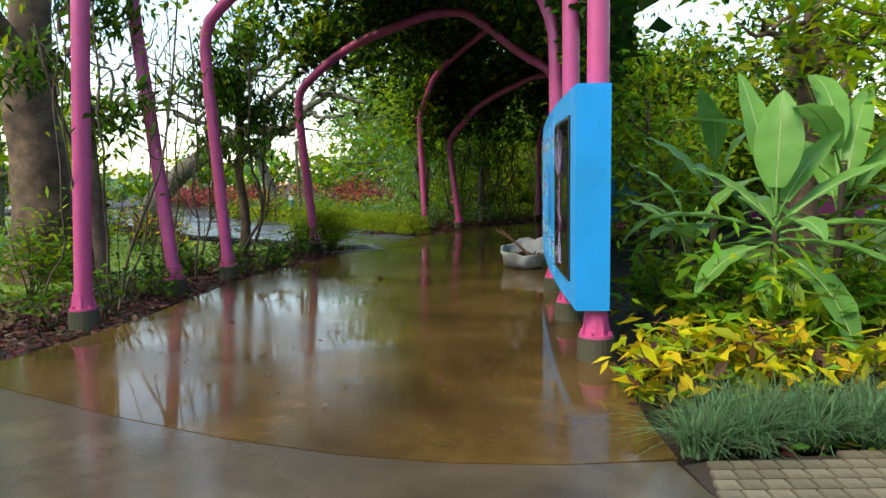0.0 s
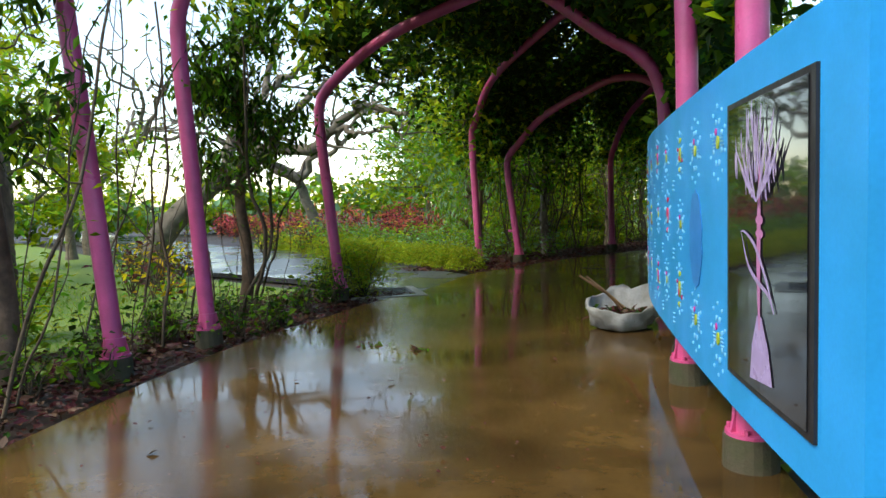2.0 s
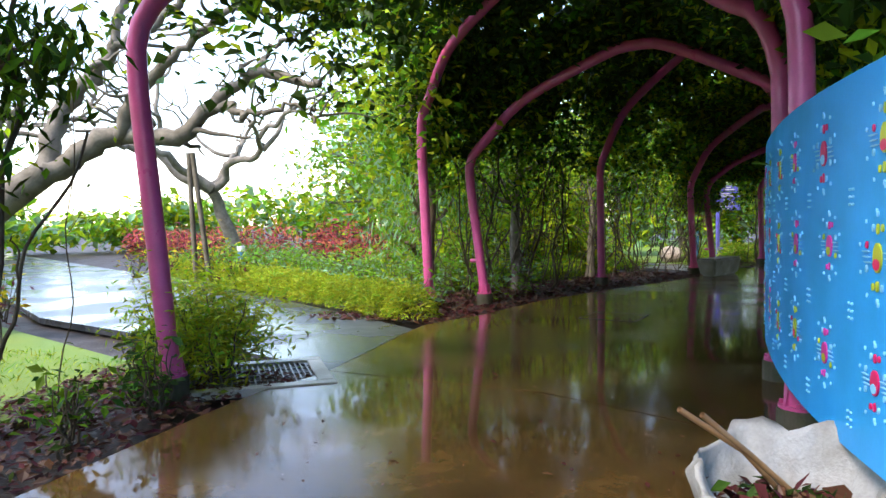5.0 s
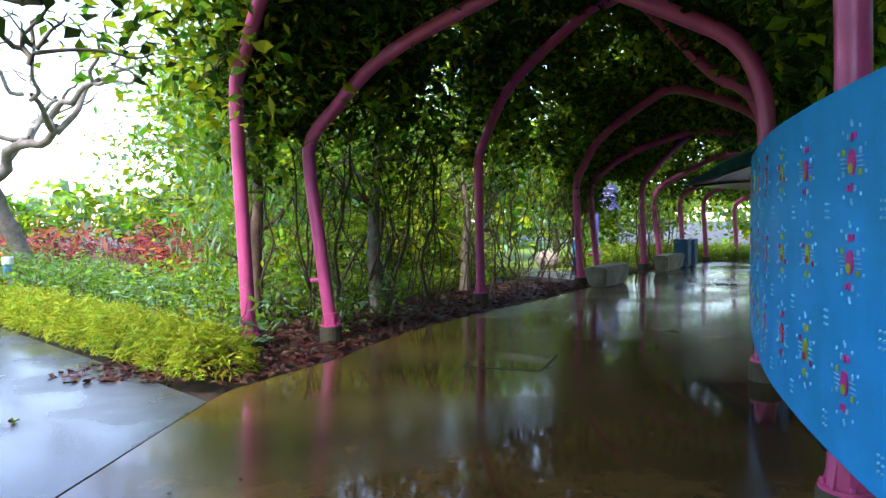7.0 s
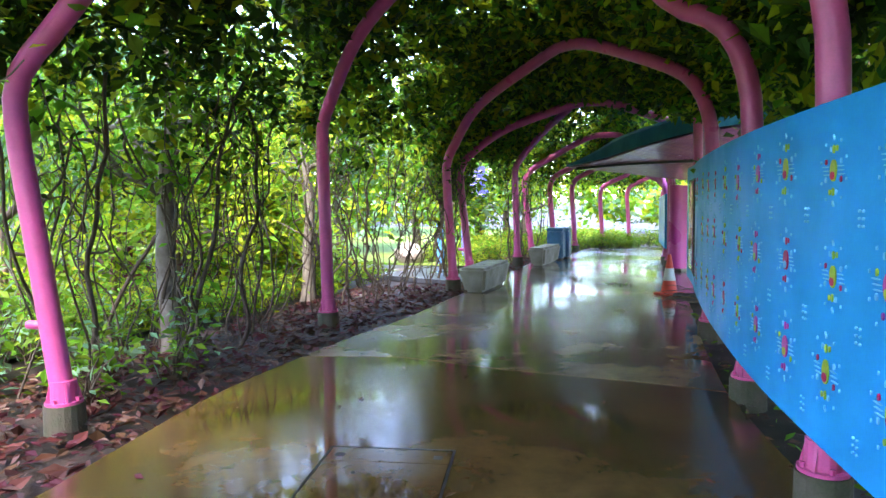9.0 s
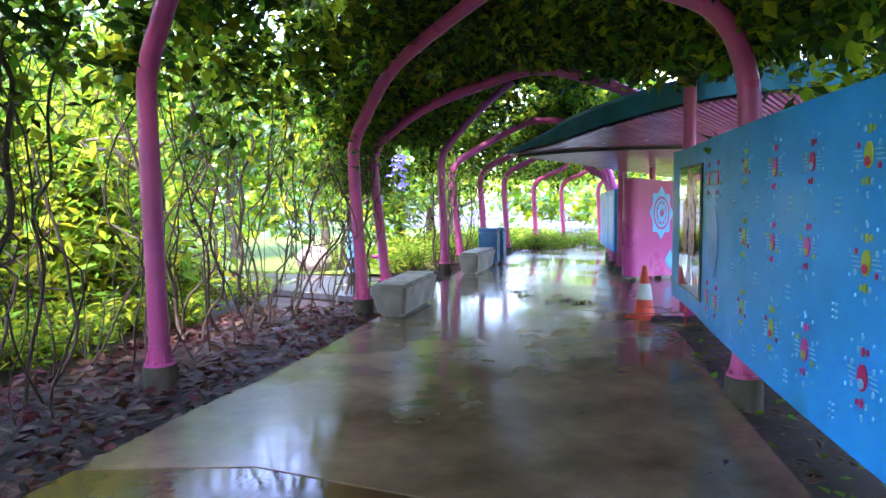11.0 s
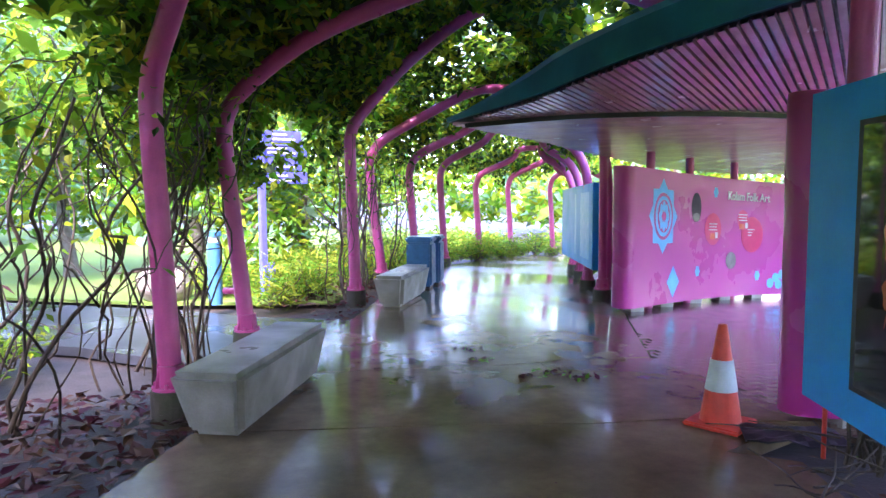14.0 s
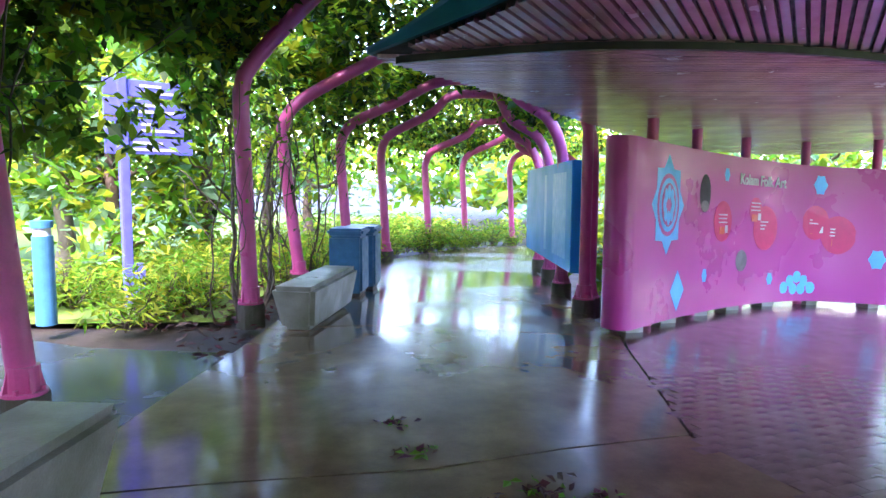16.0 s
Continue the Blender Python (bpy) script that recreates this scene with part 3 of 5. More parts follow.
for s in (1.72 * SL, 2.35 * SL, 1 - 2.15 * SL, 1 - 2.55 * SL):
    for z in (0.7, 1.78):
        on_wall("motif", MOTIFS["pale" if s < 0.5 else "pink"], s, z, 0.001, 1.0, display_wall)


def display_window(s0, s1, tree_mats):
    """A framed dark glass case with a flat printed tree."""
    bent_box("window_frame", s0 - 0.0025, s1 + 0.0025, 0.59, 1.94, 0, 0.014, M_dark, display_wall, 6)
    bent_box("pane", s0, s1, 0.62, 1.91, 0.015, 0.02, M_glass, display_wall, 6, "dark reflective display glass")
    mid, half = (s0 + s1) / 2, (s1 - s0) / 2
    trunk, crown = tree_mats
    me = bpy.data.meshes.new("printed_tree")
    cos, fs, mi = [], [], []

    def poly(pts, m):
        at = len(cos)
        cos.extend((x, 0, z) for x, z in pts)
        fs.append(list(range(at, at + len(pts))))
        mi.append(m)

    def stroke(pts, w, m):
        q = catmull(pts, 14)
        nrm = np.gradient(q, axis=0)
        nrm = np.c_[-nrm[:, 1], nrm[:, 0]] / np.linalg.norm(nrm, axis=1)[:, None]
        ww = w * np.sin(np.linspace(0.35, math.pi - 0.2, 14))[:, None]
        for k in range(13):
            poly([q[k] + nrm[k] * ww[k], q[k + 1] + nrm[k + 1] * ww[k + 1], q[k + 1] - nrm[k + 1] * ww[k + 1], q[k] - nrm[k] * ww[k]], m)

    if crown is M_coral:
        poly([(-0.15, 0.03), (0.15, 0.03), (0.09, 0.22), (0.035, 0.42), (0.02, 0.95), (-0.02, 0.95), (-0.035, 0.42), (-0.09, 0.22)], 0)
        for side in (-1, 1):
            for r, z0, z1 in ((0.3, 0.45, 0.75), (0.2, 0.62, 0.95)):
                stroke([(side * r * k / 4, z0 + (z1 - z0) * (k / 4) ** 2) for k in range(5)], 0.02, 0)
        for cx, cz, rx, rz in ((0, 0.98, 0.2, 0.26), (-0.2, 0.72, 0.17, 0.2), (0.2, 0.72, 0.17, 0.2), (-0.2, 0.47, 0.16, 0.13), (0.2, 0.47, 0.16, 0.13)):
            pts = [(cx + rx * (1 + 0.06 * math.sin(9 * a)) * math.cos(a), cz + rz * (1 + 0.06 * math.sin(9 * a)) * math.sin(a)) for a in np.linspace(0, 2 * math.pi, 40, endpoint=False)]
            poly(pts, 1)
            for k in range(9):
                stroke([(cx + rx * (k - 4) * 0.18, cz - rz * 0.75), (cx + rx * (k - 4) * 0.19, cz - rz * 1.05), (cx + rx * (k - 4) * 0.2, cz - rz * 1.3)], 0.004, 1)
    else:
        poly([(-0.17, 0.03), (0.13, 0.0), (0.1, 0.16), (0.03, 0.3), (-0.03, 0.3), (-0.12, 0.17)], 0)
        stroke([(0, 0.24), (0.012, 0.5), (0.005, 0.75), (0.0, 0.98)], 0.026, 2)
        for z in (0.66, 0.72):
            poly([(0.05 * math.cos(a), z + 0.022 * math.sin(a)) for a in np.linspace(0, 2 * math.pi, 14, endpoint=False)], 2)
        stroke([(-0.19, 0.34), (-0.09, 0.47), (0.05, 0.6), (0.2, 0.66), (0.27, 0.66)], 0.012, 0)
        stroke([(-0.19, 0.34), (-0.12, 0.41), (0.02, 0.45), (0.16, 0.52), (0.26, 0.66)], 0.012, 0)
        for k in range(46):
            a = rng.uniform(0.35, math.pi - 0.35)
            r = rng.uniform(0.1, 0.36)
            cx, cz = r * math.cos(a) * 0.95, 0.84 + r * math.sin(a)
            ln = rng.uniform(0.05, 0.11)
            stroke([(cx, cz - ln), (cx + 0.012, cz), (cx + 0.3 * ln * math.cos(a), cz + ln)], 0.009, 0)
        for side in (-1, 1):
            for r in (0.12, 0.22, 0.3):
                stroke([(0, 0.8), (side * r * 0.5, 0.9), (side * r, 1.05)], 0.012, 0)
    layer = 0
    for k, f in enumerate(fs):
        layer = layer + 1 if len(f) > 4 else layer
        for i in f:
            cos[i] = (cos[i][0], 0.0004 * layer + 0.00002 * k, cos[i][2])
    me.from_pydata(cos, [], fs)
    me.materials.append(trunk)
    me.materials.append(crown)
    me.materials.append(M_mauve)
    me.polygons.foreach_set("material_index", mi)
    me.update()
    on_wall("printed_tree", me, mid, 0.66, 0.024, 1.0, display_wall)


display_window(0.4 * SL, 1.42 * SL, (M_lilac, M_pale))
display_window(1 - 1.78 * SL, 1 - 0.58 * SL, (M_lilac, M_coral))


def cloud(s):
    """A pale scalloped shape painted on the wall."""
    me = bpy.data.meshes.new("scalloped_patch")
    n = 64
    pts = [((0.19 + 0.025 * abs(math.sin(5 * a))) * math.cos(a), (0.29 + 0.03 * abs(math.sin(7 * a))) * math.sin(a)) for a in np.linspace(0, 2 * math.pi, n, endpoint=False)]
    me.from_pydata([(x, 0.004, z) for x, z in pts] + [(x, 0, z) for x, z in pts], [], [list(range(n))] + [[k, (k + 1) % n, n + (k + 1) % n, n + k] for k in range(n)])
    me.materials.append(M_scallop)
    on_wall("scalloped_patch", me, s, 1.22, 0.002, 1.0, display_wall)


cloud(2.35 * SL)
cloud(1 - 2.4 * SL)

# ---- shelter: pink wall, roof, posts ----
PW = catmull([(8.98, 29.3), (9.8, 29.68), (10.69, 30.04), (11.6, 30.35), (12.42, 30.55), (13.1, 30.63), (13.69, 30.6), (14.3, 30.35), (14.85, 29.95)], 41)


def ribbon_wall(name, line, thick, height, material, label, gap=0.07):
    """A curved screen with a rounded leading end, on small blocks."""
    w = thing(name, label, "screen wall", 0, 0, 0)
    a = np.gradient(line, axis=0)
    a /= np.linalg.norm(a, axis=1)[:, None]
    o = np.c_[a[:, 1], -a[:, 0]]
    ring = [p + q * thick / 2 for p, q in zip(line, o)] + [p - q * thick / 2 for p, q in zip(line[::-1], o[::-1])]
    e = line[0]
    for k in range(1, 20):
        th = math.pi * k / 20
        ring.append(e - o[0] * math.cos(th) * thick / 2 - a[0] * math.sin(th) * thick / 2)
    bm = bmesh.new()
    lo = [bm.verts.new((x, y, float(gz(x, y)) + gap)) for x, y in ring]
    hi = [bm.verts.new((x, y, float(gz(x, y)) + gap + height)) for x, y in ring]
    n = len(ring)
    for i in range(n):
        bm.faces.new((lo[i], lo[(i + 1) % n], hi[(i + 1) % n], hi[i]))
    bm.faces.new(hi)
    bm.faces.new(lo[::-1])
    body = part("panel", bm, material, w)
    body.data.polygons.foreach_set("use_smooth", [abs(f.normal.z) < 0.5 for f in body.data.polygons])
    for e in body.data.edges:
        a, b = (body.data.vertices[i].co for i in e.vertices)
        e.use_edge_sharp = abs(a.z - b.z) < 0.5
    for i in range(2, len(line) - 1, 6):
        x, y = line[i]
        z = float(gz(x, y))
        part("block", box_bm(x - 0.12, y - 0.1, z - 0.02, x + 0.12, y + 0.1, z + gap), M_bench, w, "pale concrete support block")
    return w


pink_wall = ribbon_wall("information_wall", PW, 0.34, 2.05, M_pinkw, "curved magenta information wall with printed discs on blocks")
PW2 = catmull([(7.06, 24.6), (7.5, 24.36), (8.0, 24.15), (8.5, 24.0)], 13)
ribbon_wall("entrance_wall", PW2, 0.34, 2.25, M_pinkw, "curved magenta screen wall behind the blue wall", 0.05)

ROOF = catmull([(5.78, 28.25), (6.1, 26.9), (6.2, 25.4), (6.55, 23.9), (7.4, 23.1), (9.2, 22.6), (11.5, 22.9), (13.6, 24.2), (15.2, 26.4), (16.2, 29), (15.9, 31.2), (14.6, 32.0), (12.0, 31.65), (9.3, 30.25), (7.4, 29.1), (5.78, 28.25)], 91)[:-1]


def roof_z(x, y):
    return 2.40 - 0.088 * (y - 28.2) - 0.006 * (x - 5.8)


shelter_roof = thing("shelter_roof", "leaf-shaped shelter roof with teal fascia and ribbed soffit", "roof", 0, 0, 0)
n = len(ROOF)
cen = np.array([11.5, 27.0])
bm = bmesh.new()
thin = np.clip(np.linalg.norm(ROOF - ROOF[0], axis=1) / 1.8, 0.12, 1)
vs = [[bm.verts.new((*(cen + (p - cen) * k), roof_z(*(cen + (p - cen) * k)) + dz * w)) for p, w in zip(ROOF, thin)] for k, dz in ((1, 0), (1.0, 0.26), (1.004, 0.3), (0.5, 0.55))]
for a, b in zip(vs, vs[1:]):
    for i in range(n):
        bm.faces.new((a[i], a[(i + 1) % n], b[(i + 1) % n], b[i]))
bm.faces.new(vs[-1])
bm.faces.new(vs[0][::-1])
part("fascia", bm, M_teal, shelter_roof, "teal curved roof fascia")
beam = catmull([(5.95, 28.1), (7.0, 27.35), (8.6, 26.9), (10.5, 26.9), (13, 27.4), (16.5, 28.4)], 30)
# dark sheet added over the slats so that their gaps read as shade
bm = bmesh.new()
bm.faces.new([bm.verts.new((*(cen + (p - cen) * 0.995), roof_z(*p) - 0.005)) for p in ROOF][::-1])
part("backing", bm, M_dark, shelter_roof, "dark sheet added as the shade between the slats")


def in_plan(x, y):
    """Which points lie inside the roof's outline."""
    inside = np.zeros(len(x), bool)
    for (ax, ay), (bx, by) in zip(ROOF, np.roll(ROOF, -1, axis=0)):
        if ay != by:
            inside ^= ((ay > y) != (by > y)) & (x < (bx - ax) * (y - ay) / (by - ay) + ax)
    return inside


def slats(away, heading, pitch, width):
    """Parallel soffit slats on one side of the curved beam, along a compass heading."""
    run = np.array([math.sin(radians(heading)), math.cos(radians(heading))])
    across = np.array([run[1], -run[0]])
    offs, reach = ROOF @ across, ROOF @ run
    us = np.arange(reach.min(), reach.max(), 0.04)
    co, fs = [], []
    for off in np.arange(offs.min() + 0.05, offs.max(), pitch):
        pts = across * off + us[:, None] * run
        side = pts[:, 1] - np.interp(pts[:, 0], beam[:, 0], beam[:, 1])
        ok = np.r_[False, in_plan(pts[:, 0], pts[:, 1]) & ((side > 0.03) if away else (side < -0.03)), False]
        edge = np.flatnonzero(np.diff(ok.astype(int)))
        for i0, i1 in zip(edge[::2], edge[1::2]):
            if i1 - i0 < 6:
                continue
            ends = [pts[i0] + run * 0.03, pts[i1 - 1] - run * 0.03]
            at = len(co)
            for q in ends:
                for w, dz in ((-width, -0.006), (-width * 0.86, -0.036), (width * 0.86, -0.036), (width, -0.006)):
                    m = q + across * w
                    co.append((*m, roof_z(*m) + dz))
            for k in range(3):
                fs.append((at + k, at + k + 1, at + 5 + k, at + 4 + k))
    return co, fs


for away, heading, pitch, width in ((False, 54, 0.078, 0.029), (True, 108, 0.075, 0.028)):
    co, fs = slats(away, heading, pitch, width)
    tagged(under(new("soffit", quick_mesh("soffit", co, fs, [M_soffit])), shelter_roof), "glossy pinkish slatted soffit", kind="stuff")
bm = bmesh.new()
prev = None
for x, y in beam:
    z = roof_z(x, y) - 0.034
    cur = [bm.verts.new(c) for c in ((x, y - 0.03, z), (x, y - 0.03, z - 0.05), (x, y + 0.03, z - 0.05), (x, y + 0.03, z))]
    if prev:
        for k in range(4):
            bm.faces.new((prev[k], prev[(k + 1) % 4], cur[(k + 1) % 4], cur[k]))
    prev = cur
part("beam", bm, M_dark, shelter_roof, "thin dark curved beam")
for i in (5, 13, 22, 31, 38):
    x, y = PW[i]
    t = thing("shelter_post", "round pink post rising from the wall to the soffit", "post", x, y, float(gz(x, y)), group="shelter posts")
    tube("tube", [(0, 0, 0), (0, 0, 1.2), (0, 0, roof_z(x, y) - float(gz(x, y)) - 0.01)], 0.065, M_pink, t, 14)
t = thing("shelter_post", "tall pink post beside the information wall", "post", 9.45, 30.5, float(gz(9.45, 30.5)), group="shelter posts")
tube("tube", [(0, 0, 0.2), (0, 0, 1.2), (0, 0, roof_z(9.45, 30.5) + 0.17)], 0.07, M_pink, t, 14)
foot(t, 0, 0, 0)

# ---- cyan display panel beyond the shelter ----
panel = thing("display_panel", "bright turquoise display panel on pink posts", "display panel", 0, 0, 0)
A, B = np.array([9.55, 30.95]), np.array([11.45, 35.0])
d = (B - A) / np.linalg.norm(B - A)
o = np.array([d[1], -d[0]])
bm = bmesh.new()
vs = []
for p in (A, B):
    for w in (0, 0.25):
        q = p + o * w
        z = float(gz(*q))
        vs.append([bm.verts.new((*q, z + 0.45)), bm.verts.new((*q, z + 1.95))])
(a0, a1), (b0, b1), (c0, c1), (d0, d1) = vs
for f in ((a0, c0, c1, a1), (b0, b1, d1, d0), (a0, a1, b1, b0), (c0, d0, d1, c1), (a1, c1, d1, b1), (a0, b0, d0, c0)):
    bm.faces.new(f)
bmesh.ops.bevel(bm, geom=bm.edges[:], offset=0.012, segments=2, affect='EDGES')
part("panel", bm, M_blue, panel)
for u0, u1, m, nm in ((0.08, 0.32, M_cyan, "sign_plate"), (0.45, 0.5, M_cyan, "sign_plate")):
    bm = bmesh.new()
    q0, q1 = A + (B - A) * u0 - o * 0.006, A + (B - A) * u1 - o * 0.006
    z0, z1 = float(gz(*q0)), float(gz(*q1))
    v = [bm.verts.new(c) for c in ((*q0, z0 + 0.6), (*q1, z1 + 0.6), (*q1, z1 + 1.8), (*q0, z0 + 1.8))]
    bm.faces.new(v)
    part(nm, bm, m, panel)


# ---- benches, cone, bins, sign, bollard ----
def bench(x, y, z, rz, length, width):
    """A cast concrete bench that tapers to its foot, with rounded edges."""
    t = thing("concrete_bench", "tapered pale cast concrete bench, wet and stained", "bench", x, y, z, rz, group="concrete benches")
    bm = bmesh.new()
    r = bmesh.ops.create_cube(bm, size=1)
    for v in r["verts"]:
        top = v.co.z > 0
        v.co = Vector((v.co.x * (width if top else width * 0.72), v.co.y * (length if top else length * 0.84), 0.46 if top else 0.0))
    bmesh.ops.bevel(bm, geom=[e for e in bm.edges], offset=0.05, segments=4, affect='EDGES')
    part("body", bm, M_bench, t, smooth=False)
    return t


bench(3.48, 26.4, 0, -29.5, 1.85, 0.52)
bench(6.12, 30.85, 0, -33, 1.75, 0.46)


def cone(x, y, rz):
    t = thing("traffic_cone", "orange and white rubber traffic cone on the path", "traffic cone", x, y, float(gz(x, y)), rz)
    bm = box_bm(-0.19, -0.19, 0, 0.19, 0.19, 0.035, 0.012)
    part("base", bm, M_orange, t)

    def ring(name, z0, z1, r0, r1, m, label):
        bm = bmesh.new()
        bmesh.ops.create_cone(bm, cap_ends=True, segments=32, radius1=r0, radius2=r1, depth=z1 - z0, matrix=Matrix.Translation((0, 0, (z0 + z1) / 2)))
        part(name, bm, m, t, label, smooth=False)

    ring("body", 0.035, 0.69, 0.138, 0.03, M_orange, "")
    ring("sleeve", 0.25, 0.46, 0.107, 0.073, M_white, "scuffed white reflective sleeve")
    ring("tip", 0.69, 0.70, 0.03, 0.026, M_orange, "")


cone(6.35, 24.66, 25)


def bin_unit(x, y, rz):
    z = float(gz(x, y))
    t = thing("rubbish_bin", "dark blue plastic rubbish bin beside a bench", "bin", x, y, z, rz, group="bins")
    part("body", box_bm(-0.22, -0.25, 0.04, 0.22, 0.25, 0.8, 0.03), M_navy, t)
    part("lid", box_bm(-0.24, -0.27, 0.805, 0.24, 0.27, 0.9, 0.03), M_navy, t, "lighter blue lid")
    part("label_plate", box_bm(-0.226, -0.15, 0.4, -0.222, 0.15, 0.68), M_bollard, t)
    part("base", box_bm(-0.18, -0.2, 0, 0.18, 0.2, 0.04), M_dark, t)


bin_unit(6.95, 32.35, -30)
bin_unit(7.35, 32.95, -30)

t = thing("direction_sign", "tall blue wayfinding sign post with finger boards", "sign", 4.24, 32.3, 0, 20)
part("post", box_bm(-0.05, -0.05, 0, 0.05, 0.05, 2.7, 0.01), M_signblue, t)
part("base_box", box_bm(0.06, -0.06, 0.1, 0.18, 0.06, 0.5, 0.01), M_signblue, t)
for k in range(4):
    z = 1.78 + k * 0.22
    b = part("board", box_bm(-0.2, -0.022, z, 0.82 - 0.1 * (k % 2), 0.022, z + 0.19, 0.006), M_signblue, t)
    for j in range(2):
        part("text_bar", box_bm(0.1 + 0.1 * (k % 2), -0.029, z + 0.04 + j * 0.075, 0.6 - 0.15 * j, -0.0255, z + 0.07 + j * 0.075), M_paper, b)
t = thing("bollard", "round blue bollard light beside the asphalt path", "bollard", 3.45, 31.55, 0)
for nm, z0, z1, r, m in (("body", 0, 0.92, 0.1, M_bollard), ("lens", 0.92, 1.0, 0.085, M_paper), ("cap", 1.0, 1.07, 0.105, M_bollard)):
    bm = bmesh.new()
    bmesh.ops.create_cone(bm, cap_ends=True, segments=24, radius1=r, radius2=r, depth=z1 - z0, matrix=Matrix.Translation((0, 0, (z0 + z1) / 2)))
    part(nm, bm, m, t)

# ---- vegetation ----


def foliage(name, label, category, centres, mats, length, group="", kind="stuff", **kw):
    ob = new(name, leaf_mesh(name, centres, mats, length, **kw))
    return tagged(ob, label, category, group, kind)


def canopy():
    """Dense vine leaves lying on and above the arches, in lengths of the tunnel."""
    for i in range(1, len(ARCH) - 1):
        a, b = ARCH[i], ARCH[i + 1]
        gapm = np.linalg.norm(a[30, :2] - b[30, :2])

        def band(n, k, lo, sag_by=0.22, shape=1.6, each=0.18):
            u = rng.uniform(0, 1, n)
            f = np.clip(k, 0, 58.9)
            j = f.astype(int)
            w = (f - j)[:, None]
            pa, pb = a[j] * (1 - w) + a[j + 1] * w, b[j] * (1 - w) + b[j + 1] * w
            p = pa * (1 - u[:, None]) + pb * u[:, None]
            m = (a[34] + b[34]) / 2
            outw = p - np.array([m[0], m[1], 1.2])
            outw /= np.linalg.norm(outw, axis=1)[:, None]
            p = p + outw * (rng.gamma(shape, each, n) + lo)[:, None] + rng.normal(size=(n, 3)) * 0.05
            p[:, 2] -= np.clip(noise_field(p, 0.9), 0, 1) * sag_by * rng.uniform(0, 1, n)
            return p[~(in_roof(p) & (p[:, 2] < roof_z(p[:, 0], p[:, 1]) + 0.45))]

        near = i < 9
        n = int(6800 * max(gapm, 1.2)) if near else int(2300 * max(gapm, 1.0))
        first = {1: 30, 2: 19}.get(i, 11)
        p = band(n, first + ((48 if i < 8 else 44) - first) * rng.beta(1.35 if i > 3 else 2.0, 1.0, n), 0.16)
        p = p[p[:, 2] > (2.7 if near else 2.2)]
        p = p[(noise_field(p, 1.3) + 0.5 * noise_field(p[:, [1, 2, 0]], 2.9) < 0.35) | (rng.uniform(size=len(p)) < 0.5)]
        # mostly dark leaves stand for shade inside the tunnel, yellow ones for lit clumps
        foliage("vine_canopy", "dense climbing vine over the pink arches, inner shade in its leaf colour", "vine", p, [G_dark, G_mid, G_yel], 0.155, mix=([0.74, 0.16, 0.1] if i < 6 else [0.34, 0.38, 0.28]) if near else [0.4, 0.35, 0.25], width=0.6)
        if i < 12:
            # an added second layer of broad leaves, darkened for shade, shuts out the sky
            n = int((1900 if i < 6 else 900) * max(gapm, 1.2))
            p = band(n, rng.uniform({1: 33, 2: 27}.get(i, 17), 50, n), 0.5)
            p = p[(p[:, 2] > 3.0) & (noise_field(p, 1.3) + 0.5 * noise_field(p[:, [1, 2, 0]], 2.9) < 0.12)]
            foliage("vine_canopy", "upper layer of the climbing vine, added to shut out the sky", "vine", p, [G_dark, G_dark, G_mid] if i < 6 else [G_dark, G_mid, G_yel], 0.3, width=0.75)
        # skirts of leaves hang down the tunnel's flanks, sunlight put in as yellow-green
        n = int((1500 if i > 3 else 500 if i > 1 else 160) * max(gapm, 1.2)) if near else int(500 * max(gapm, 1.0))
        p = band(n, (8 if i > 3 else 15) + 14 * rng.beta(1.6, 1.4, n), 0.2, 0.5, 2.0, 0.22)
        clump = noise_field(p, 1.7) + 0.6 * noise_field(p[:, [2, 0, 1]], 2.3)
        p = p[(clump > -0.15) & (p[:, 2] > 1.7)]
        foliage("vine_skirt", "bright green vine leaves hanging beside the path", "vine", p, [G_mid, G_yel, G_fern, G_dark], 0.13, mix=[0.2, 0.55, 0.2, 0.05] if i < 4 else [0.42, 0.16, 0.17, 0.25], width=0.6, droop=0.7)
        if 3 <= i < 7:
            n = int(900 * max(gapm, 1.2))
            p = band(n, rng.uniform(44, 53, n), 0.3, 0.4, 2.0, 0.3)
            p = p[p[:, 2] > 2.2]
            foliage("vine_skirt", "bright green vine leaves above the blue wall", "vine", p, [G_mid, G_yel, G_dark], 0.13, width=0.6, droop=0.7)


def in_roof(p):
    """Which points lie over the shelter in plan."""
    return in_plan(p[:, 0], p[:, 1])


def noise_field(p, scale):
    ph = p * scale
    return np.sin(ph[:, 0] * 2.1 + 1.3 * np.sin(ph[:, 1] * 1.7)) * np.cos(ph[:, 1] * 1.9 + np.sin(ph[:, 2] * 2.3))


def wiggle(p0, p1, amp, n=10, r0=0.012, r1=0.006):
    p0, p1 = np.array(p0, float), np.array(p1, float)
    u = np.linspace(0, 1, n)[:, None]
    p = p0 + (p1 - p0) * u
    w = np.cumsum(rng.normal(size=(n, 3)) * amp, axis=0)
    w -= w[-1] * u
    p += w
    return catmull(p, n * 2), np.linspace(r0, r1, n * 2)


